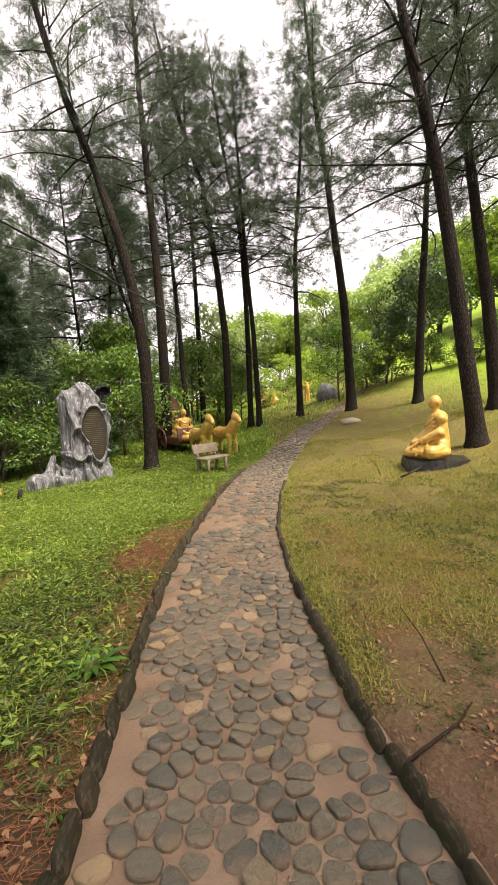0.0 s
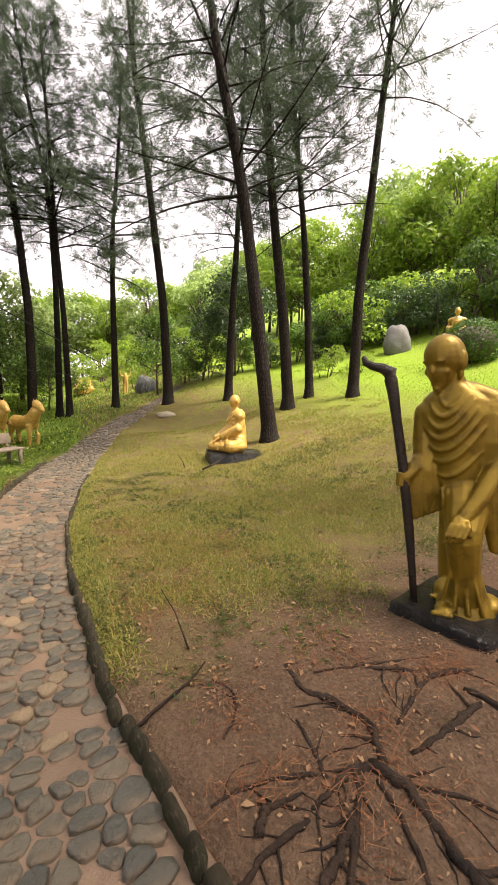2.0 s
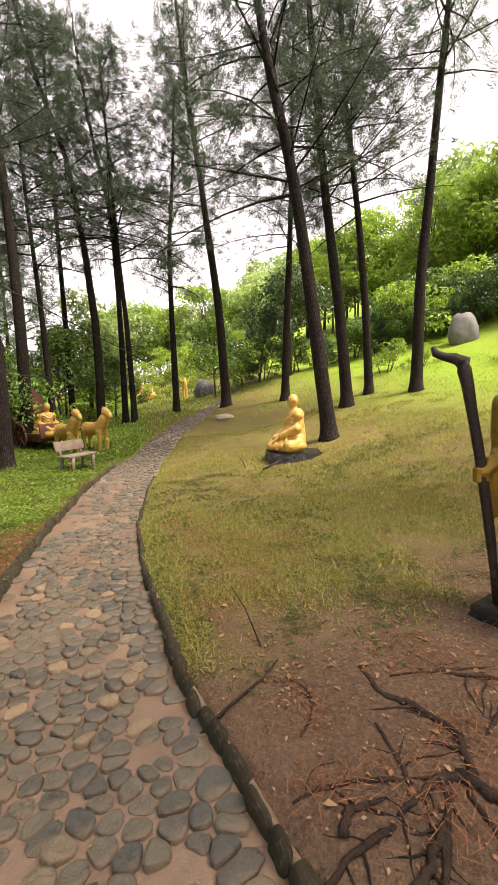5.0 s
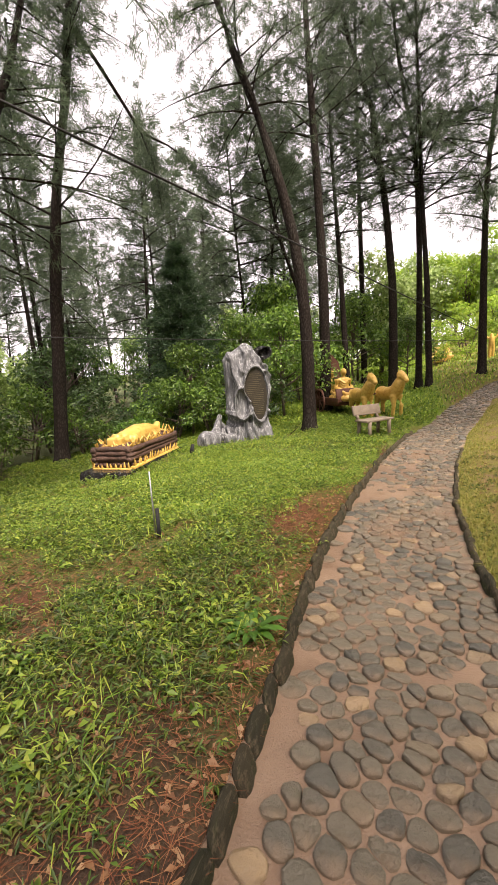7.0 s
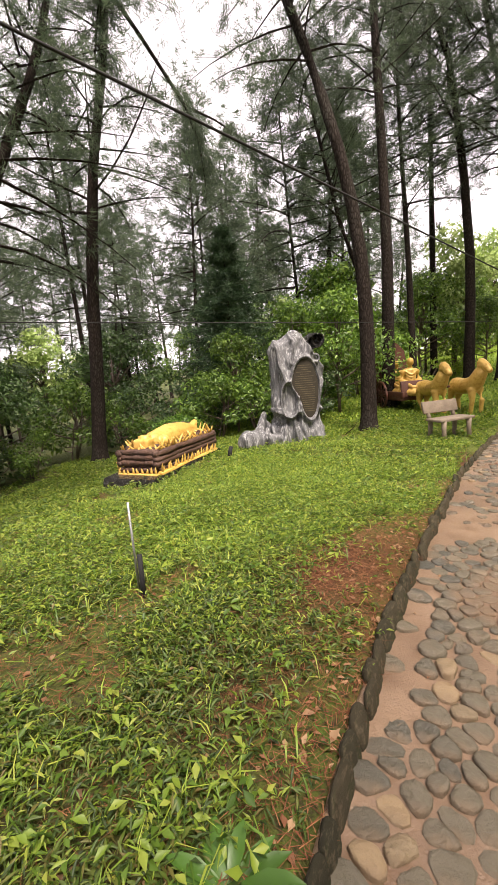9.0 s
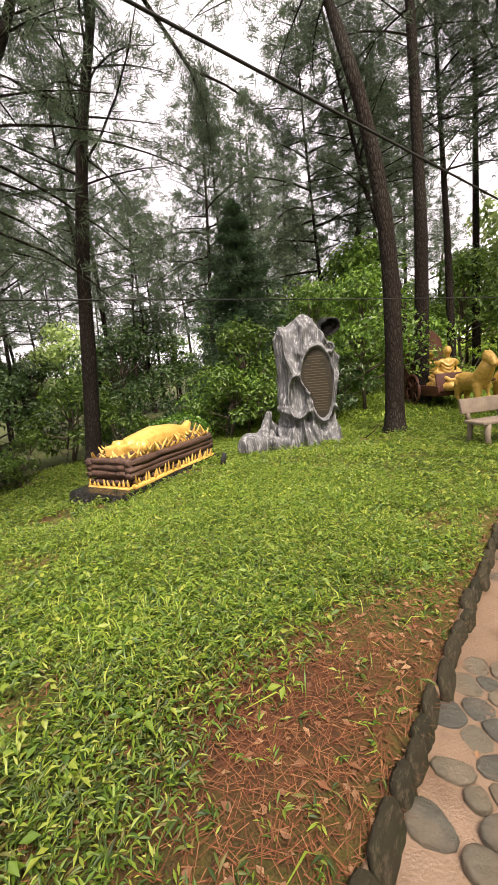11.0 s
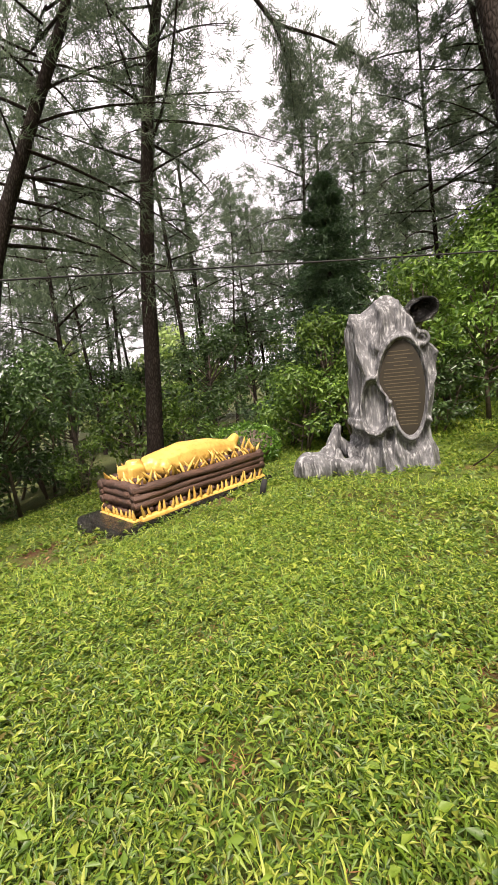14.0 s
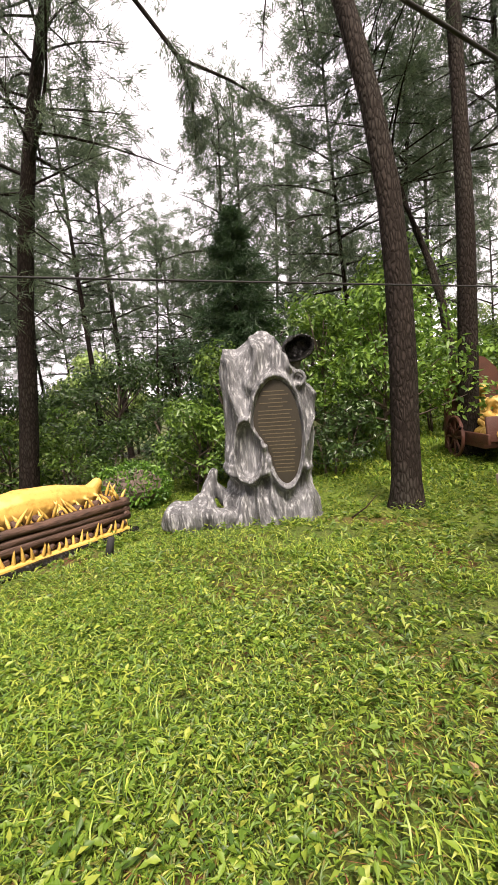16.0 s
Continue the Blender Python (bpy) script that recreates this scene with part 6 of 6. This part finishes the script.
    x, y = scatter(rng, 60000, 0.2, 2.0, 1.7, 11.0, lambda a, b: (a > path_right(b) - 0.02) * (a < path_right(b) + 0.28) * smooth((b - 1.7) / 0.6))
    v, t = blades(rng, x, y, 0.042, 0.0024, 0.8)
    stuff("lawn_fringe", v, t, TURF, "longer green grass along the path's edge", "grass")


grass()


def litter():
    rng = np.random.default_rng(9)

    def flat(name, n, area, keep, size, m, label, aspect=0.45):
        x, y = scatter(rng, n, *area, keep)
        z = np.maximum(ground_z(x, y), land(x, y) - 0.03) + 0.012
        v, t = leaves(rng, np.stack([x, y, z], 1), np.tile([[0, 0, 2.6]], (len(x), 1)), size, 0.55, 0.2)
        stuff(name, v, t, m, label, "leaves")

    off = lambda a, b: ((a > path_right(b) + 0.05) | (a < path_left(b) - 0.05)) * 1.0
    flat("leaf_bits", 5200, (0.5, 8, 1.5, 11), off, 0.034, DEAD, "small dry leaf bits strewn over the lawn")
    flat("fallen_leaves", 700, (0.5, 7, 0.2, 9), off, 0.05, DEAD, "pale and brown fallen leaves on the lawn")
    flat("fallen_leaves", 260, (-4.5, -0.7, 0.6, 8), off, 0.055, DEAD, "pale and brown fallen leaves in the grass")
    bank = lambda a, b: off(a, b) * np.exp(-np.maximum(0, path_left(b) - a - 0.1) / 0.45)
    flat("fallen_leaves", 2600, (-2.6, -0.7, 0.5, 7.5), bank, 0.042, DEAD, "pale and brown fallen leaves on the bank beside the kerb")
    flat("fallen_leaves", 500, (-4.0, -0.7, 0.2, 2.2), off, 0.045, DEAD, "pale and brown fallen leaves on bare soil")
    flat("leaf_bits", 1500, (0.5, 4.2, 0.0, 2.6), off, 0.022, DEAD, "small pale leaf bits on bare soil")
    flat("fallen_leaves", 130, (-0.75, 0.9, 0.5, 9), lambda a, b: (a > path_left(b)) * (a < path_right(b)) * 0.4, 0.035, DEAD, "a few dry leaves on the cobbles")

    def straw(n, area, keep, label):
        x, y = scatter(rng, n, *area, keep)
        k = len(x)
        a = rng.uniform(0, 2 * math.pi, k)
        ln = rng.uniform(0.06, 0.14, k)
        w = 0.0017
        z = ground_z(x, y) + rng.uniform(0.006, 0.03, k)
        p = np.stack([x, y, z], 1)
        d = np.stack([np.cos(a), np.sin(a), rng.normal(0, 0.08, k)], 1) * ln[:, None]
        s = np.stack([-np.sin(a), np.cos(a), np.zeros(k)], 1) * w
        v = np.stack([p - s, p + s, p + d], 1).reshape(-1, 3)
        stuff("pine_straw", v, np.arange(3 * k).reshape(-1, 3), STRAW, label, "needles")

    heap = lambda a, b: off(a, b) * np.clip(-0.15 + 1.6 * patchy(a, b, 1.1, 23.0) + 0.5 * patchy(a, b, 3.0, 5.0), 0.012, 1)
    thin = lambda a, b: off(a, b) * np.clip(0.75 - 1.5 * lush(a, b), 0.01, 1)
    mound = lambda a, b: off(a, b) * np.exp(-((a + 1.45) ** 2 + (b - 4.3) ** 2) / 0.26)
    straw(9000, (-2.8, -0.7, 3.0, 5.6), mound, "red-brown heap of fallen pine needles in the grass")
    flat("fallen_leaves", 420, (-2.8, -0.7, 3.0, 5.6), mound, 0.042, DEAD, "pale and brown fallen leaves in the grass")
    flat("leaf_drift", 260, (-0.5, 0.3, 8.0, 9.2), lambda a, b: np.exp(-((a + 0.15) ** 2 + (b - 8.6) ** 2) / 0.03), 0.05, STRAW, "small drift of red-brown leaves on the path")
    straw(60000, (-5.0, -0.7, 0.4, 9.0), thin, "red-brown fallen pine needles in the grass")
    flat("fallen_leaves", 2200, (-6.0, -0.7, 0.6, 9.0), thin, 0.04, DEAD, "brown fallen leaves showing through the grass")
    straw(45000, (0.6, 5.0, 0.0, 5.0), heap, "red-brown fallen pine needles on bare soil")
    straw(16000, (-2.8, -0.7, 0.4, 7.0), bank, "red-brown fallen pine needles along the kerb")
    for cx, cy, sx, sy, n in ((2.36, 1.36, 0.06, 0.02, 3600), (3.1, 1.32, 0.05, 0.04, 4000), (1.68, 1.22, 0.02, 0.02, 1500), (1.05, 1.1, 0.05, 0.004, 2500), (1.5, 0.9, 0.06, 0.05, 1800), (1.05, 1.5, 0.02, 0.05, 1500)):
        drift = lambda a, b: np.exp(-(a - cx) ** 2 / sx - (b - cy) ** 2 / sy)
        straw(n, (cx - 0.6, cx + 0.6, cy - 0.5, cy + 0.5), drift, "red-brown drift of pine needles caught among roots")


litter()


def rosette(x, y):
    rng = np.random.default_rng(4)
    w = thing("leafy_weed", x, y, gz(x, y), 0, "low rosette weed with broad green leaves by the kerb", "plant")
    for k in range(15):
        bm = bmesh.new()
        a, ln, rise = k * 2.4, rng.uniform(0.12, 0.22), rng.uniform(0.25, 1.0)
        d, s = Vector((math.cos(a), math.sin(a), 0)), Vector((-math.sin(a), math.cos(a), 0))
        prev = None
        for j, wd in enumerate((0.006, 0.018, 0.026, 0.02, 0.001)):
            f = j / 4
            c = d * ln * f + Vector((0, 0, ln * rise * (f - 0.6 * f * f)))
            row = [bm.verts.new(c - s * wd + Vector((0, 0, wd * 0.4))), bm.verts.new(c), bm.verts.new(c + s * wd + Vector((0, 0, wd * 0.4)))]
            if prev:
                for q in (0, 1):
                    bm.faces.new((prev[q], prev[q + 1], row[q + 1], row[q]))
            prev = row
        part("leaf", bm, HEDGE, w)


rosette(-0.98, 2.33)


# ---- the path ----
def path_bed():
    ys = np.arange(-13.5, 26.5, 0.12)
    n = 13
    verts, tris = [], []
    rng = np.random.default_rng(2)
    for y in ys:
        l, r = float(path_left(y)) - 0.03, float(path_right(y)) + 0.03
        for k in range(n):
            x = l + (r - l) * k / (n - 1)
            verts.append((x, y, float(land(x, y)) - 0.028 + rng.uniform(-0.005, 0.005)))
    for j in range(len(ys) - 1):
        for k in range(n - 1):
            a = j * n + k
            tris += [(a, a + 1, a + n + 1), (a, a + n + 1, a + n)]
    ob = new("path", mesh_np("path", verts, tris, [BED], flat=False))
    return tagged(ob, "winding cobbled footpath bedded in reddish mud mortar", "path", kind="structure")


def clip_cell(poly, a, b, c):
    """The part of a polygon where a * x + b * y <= c."""
    out = []
    for k in range(len(poly)):
        p, q = poly[k - 1], poly[k]
        dp, dq = a * p[0] + b * p[1] - c, a * q[0] + b * q[1] - c
        if (dp <= 0) != (dq <= 0):
            f = dp / (dp - dq)
            out.append((p[0] + (q[0] - p[0]) * f, p[1] + (q[1] - p[1]) * f))
        if dq <= 0:
            out.append(q)
    return out


def cobble_outline(rng, centre, others, reach):
    """A stone's rounded outline: its own share of the bed less the joint."""
    x, y = centre
    poly = [(reach * math.cos(k * math.pi / 4), reach * math.sin(k * math.pi / 4)) for k in range(8)]
    for ox, oy in others:
        dx, dy = ox - x, oy - y
        d = math.hypot(dx, dy)
        poly = clip_cell(poly, dx / d, dy / d, d / 2 - rng.uniform(0.002, 0.01))
        if len(poly) < 3:
            return None
    n = 14
    ring = []
    for k in range(n):
        a = 2 * math.pi * k / n
        best = reach
        c, s = math.cos(a), math.sin(a)
        for i in range(len(poly)):
            p, q = poly[i - 1], poly[i]
            det = (q[0] - p[0]) * s - (q[1] - p[1]) * c
            if abs(det) > 1e-9:
                r = (q[0] * p[1] - p[0] * q[1]) / det
                u = ((p[1] * c - p[0] * s)) / det
                if r > 0 and -1e-6 <= u <= 1 + 1e-6:
                    best = min(best, r)
        ring.append(best)
    soft = [(ring[k - 1] + 2 * ring[k] + ring[(k + 1) % n]) / 4 for k in range(n)]
    soft = [min(ring[k] * 1.03, soft[k]) for k in range(n)]
    return [(soft[k] * math.cos(2 * math.pi * k / n), soft[k] * math.sin(2 * math.pi * k / n)) for k in range(n)]


def cobble_arrays(rng, ring, tall, rough):
    """A worn stone with a flat crown over an outline, as vertices and triangles."""
    n = len(ring)
    tilt = rng.normal(0, 0.05, 2)
    verts = []
    for f, h in ((1.0, -0.03), (1.0, 0.4 * tall), (0.95, 0.8 * tall), (0.82, 0.98 * tall), (0.45, tall * 1.04)):
        for k in range(n):
            a, b = ring[k][0] * f, ring[k][1] * f
            verts.append((a, b, h + (a * tilt[0] + b * tilt[1] + rng.normal(0, rough)) * (h > 0)))
    verts.append((0, 0, tall * 1.05 + rng.normal(0, rough)))
    tris = []
    for j in range(4):
        for k in range(n):
            a, b = j * n + k, j * n + (k + 1) % n
            tris += [(a, b, b + n), (a, b + n, a + n)]
    tris += [(4 * n + k, 4 * n + (k + 1) % n, 5 * n) for k in range(n)]
    return np.array(verts), np.array(tris)


def kerb_mesh(seed):
    """A slab set on edge, one unit long, with a worn uneven top."""
    bm = bmesh.new()
    rng = random.Random(seed)
    lean, peak = rng.uniform(-0.15, 0.15), rng.uniform(-0.25, 0.25)
    rows = []
    for k in range(8):
        u = -0.5 + k / 7
        top = 1.0 - 0.35 * abs(2 * u) ** 6.0 + lean * u + rng.uniform(-0.06, 0.06) - 0.15 * abs(u - peak)
        w = 0.5 * (1 - 0.45 * abs(2 * u) ** 7) * rng.uniform(0.88, 1.1)
        rows.append([bm.verts.new((u, s * w * f, h)) for s, f, h in ((-1, 1, -0.5), (-1, 1.05, 0.5 * top), (-1, 0.8, 0.88 * top), (-1, 0.25, top), (1, 0.3, top), (1, 0.85, 0.86 * top), (1, 1.0, 0.4 * top), (1, 1, -0.5))])
    for p, q in zip(rows, rows[1:]):
        for k in range(7):
            bm.faces.new((p[k], q[k], q[k + 1], p[k + 1]))
    bm.faces.new(rows[0]), bm.faces.new(rows[-1][::-1])
    bmesh.ops.recalc_face_normals(bm, faces=bm.faces[:])
    me = bpy.data.meshes.new("kerb_stone")
    bm.to_mesh(me)
    bm.free()
    me.materials.append(KERB)
    me.shade_smooth()
    return me


def cobbles(bed):
    rng = np.random.default_rng(14)
    seeds = []
    y, row = -1.6, 0
    while y < 24.0:
        step = 0.112
        l, r = float(path_left(y)), float(path_right(y))
        x = l + 0.06 + (row % 2) * step * 0.55
        while x < r - 0.03:
            seeds.append((x + rng.uniform(-0.034, 0.034), y + rng.uniform(-0.03, 0.03)))
            x += step * rng.uniform(0.85, 1.5)
        y += step * 0.74
        row += 1
    pts = np.array(seeds)
    near, vs, ts, base = 0, [], [], 0
    for i, (px, py) in enumerate(seeds):
        l, r = float(path_left(py)), float(path_right(py))
        d = np.hypot(pts[:, 0] - px, pts[:, 1] - py)
        close = [tuple(pts[j]) for j in np.argsort(d)[1:13] if d[j] < 0.34]
        bare = noise.noise(Vector((px * 1.1, py * 0.6, 4.0))) * 0.5
        bare += 0.7 if px < l + 0.15 and py < 6 else 0
        bare += 0.9 * float(smooth((py - 4.6) / 1.2) * smooth((9.6 - py) / 1.0) * smooth(((l + r) / 2 + 0.2 - px) / 0.25))
        if rng.random() < 0.03 + 0.7 * max(0, bare):
            continue
        ring = cobble_outline(rng, (px, py), close, rng.uniform(0.075, 0.115))
        if ring is None:
            continue
        sunk = noise.noise(Vector((px * 2.2, py * 1.6, 11.0)))
        tall = float(np.clip(0.019 + rng.uniform(-0.009, 0.012) - 0.03 * max(0, sunk) - 0.01 * max(0, bare), 0.005, 0.03))
        v, t = cobble_arrays(rng, ring, tall, 0.0016 if rng.random() < 0.75 else 0.004)
        z = float(land(px, py)) - 0.026
        if 0.55 < py < 4.6 and near < 300:
            me = mesh_np("cobblestone", v, t, [COBBLE], flat=False)
            ob = new("cobblestone", me)
            ob.parent, ob.matrix_basis = bed, Matrix.Translation((px, py, z))
            near += 1
        else:
            vs.append(v + np.array([px, py, z]))
            ts.append(t + base)
            base += len(v)
    ob = new("cobbles", mesh_np("cobbles", np.concatenate(vs), np.concatenate(ts), [COBBLE], flat=False))
    ob.parent = bed
    tagged(ob, kind="stuff")
    # slabs on edge along both sides, bedded in a lip of mortar
    kerb_shapes = [kerb_mesh(300 + k) for k in range(8)]
    count = 0
    for side, edge, y0, y1, high in ((-1, path_left, -1.2, 11.0, 0.068), (1, path_right, -1.2, 3.4, 0.06), (1, path_right, 3.4, 9.0, 0.035)):
        y = y0
        while y < y1:
            ln = rng.uniform(0.1, 0.24)
            x0, x1 = float(edge(y)), float(edge(y + ln))
            ang = math.degrees(math.atan2(ln, x1 - x0))
            x = (x0 + x1) / 2 + side * (0.02 + rng.uniform(-0.012, 0.012))
            ob = new("kerb_stone", kerb_shapes[count % 8])
            ob.parent = bed
            ob.matrix_basis = pose(x, y + ln / 2, float(land(x, y)) - 0.035, side * rng.uniform(2, 16), rng.uniform(-5, 5), ang + rng.uniform(-7, 7)) @ Matrix.Diagonal((ln * 1.02, rng.uniform(0.04, 0.07), high * rng.uniform(0.8, 1.35) + 0.035, 1))
            y += ln
            count += 1
        bm = bmesh.new()
        ys = np.arange(y0, y1, 0.1)
        tube(bm, [(float(edge(q)) + side * 0.045, q, float(land(edge(q), q)) + high * 0.4 - 0.025 + rng.uniform(-0.008, 0.008)) for q in ys], [0.025 * rng.uniform(0.8, 1.2) for _ in ys], 7, 0.15, rng=random.Random(count))
        ob = part("mortar_lip", bm, BED, bed)


cobbles(path_bed())
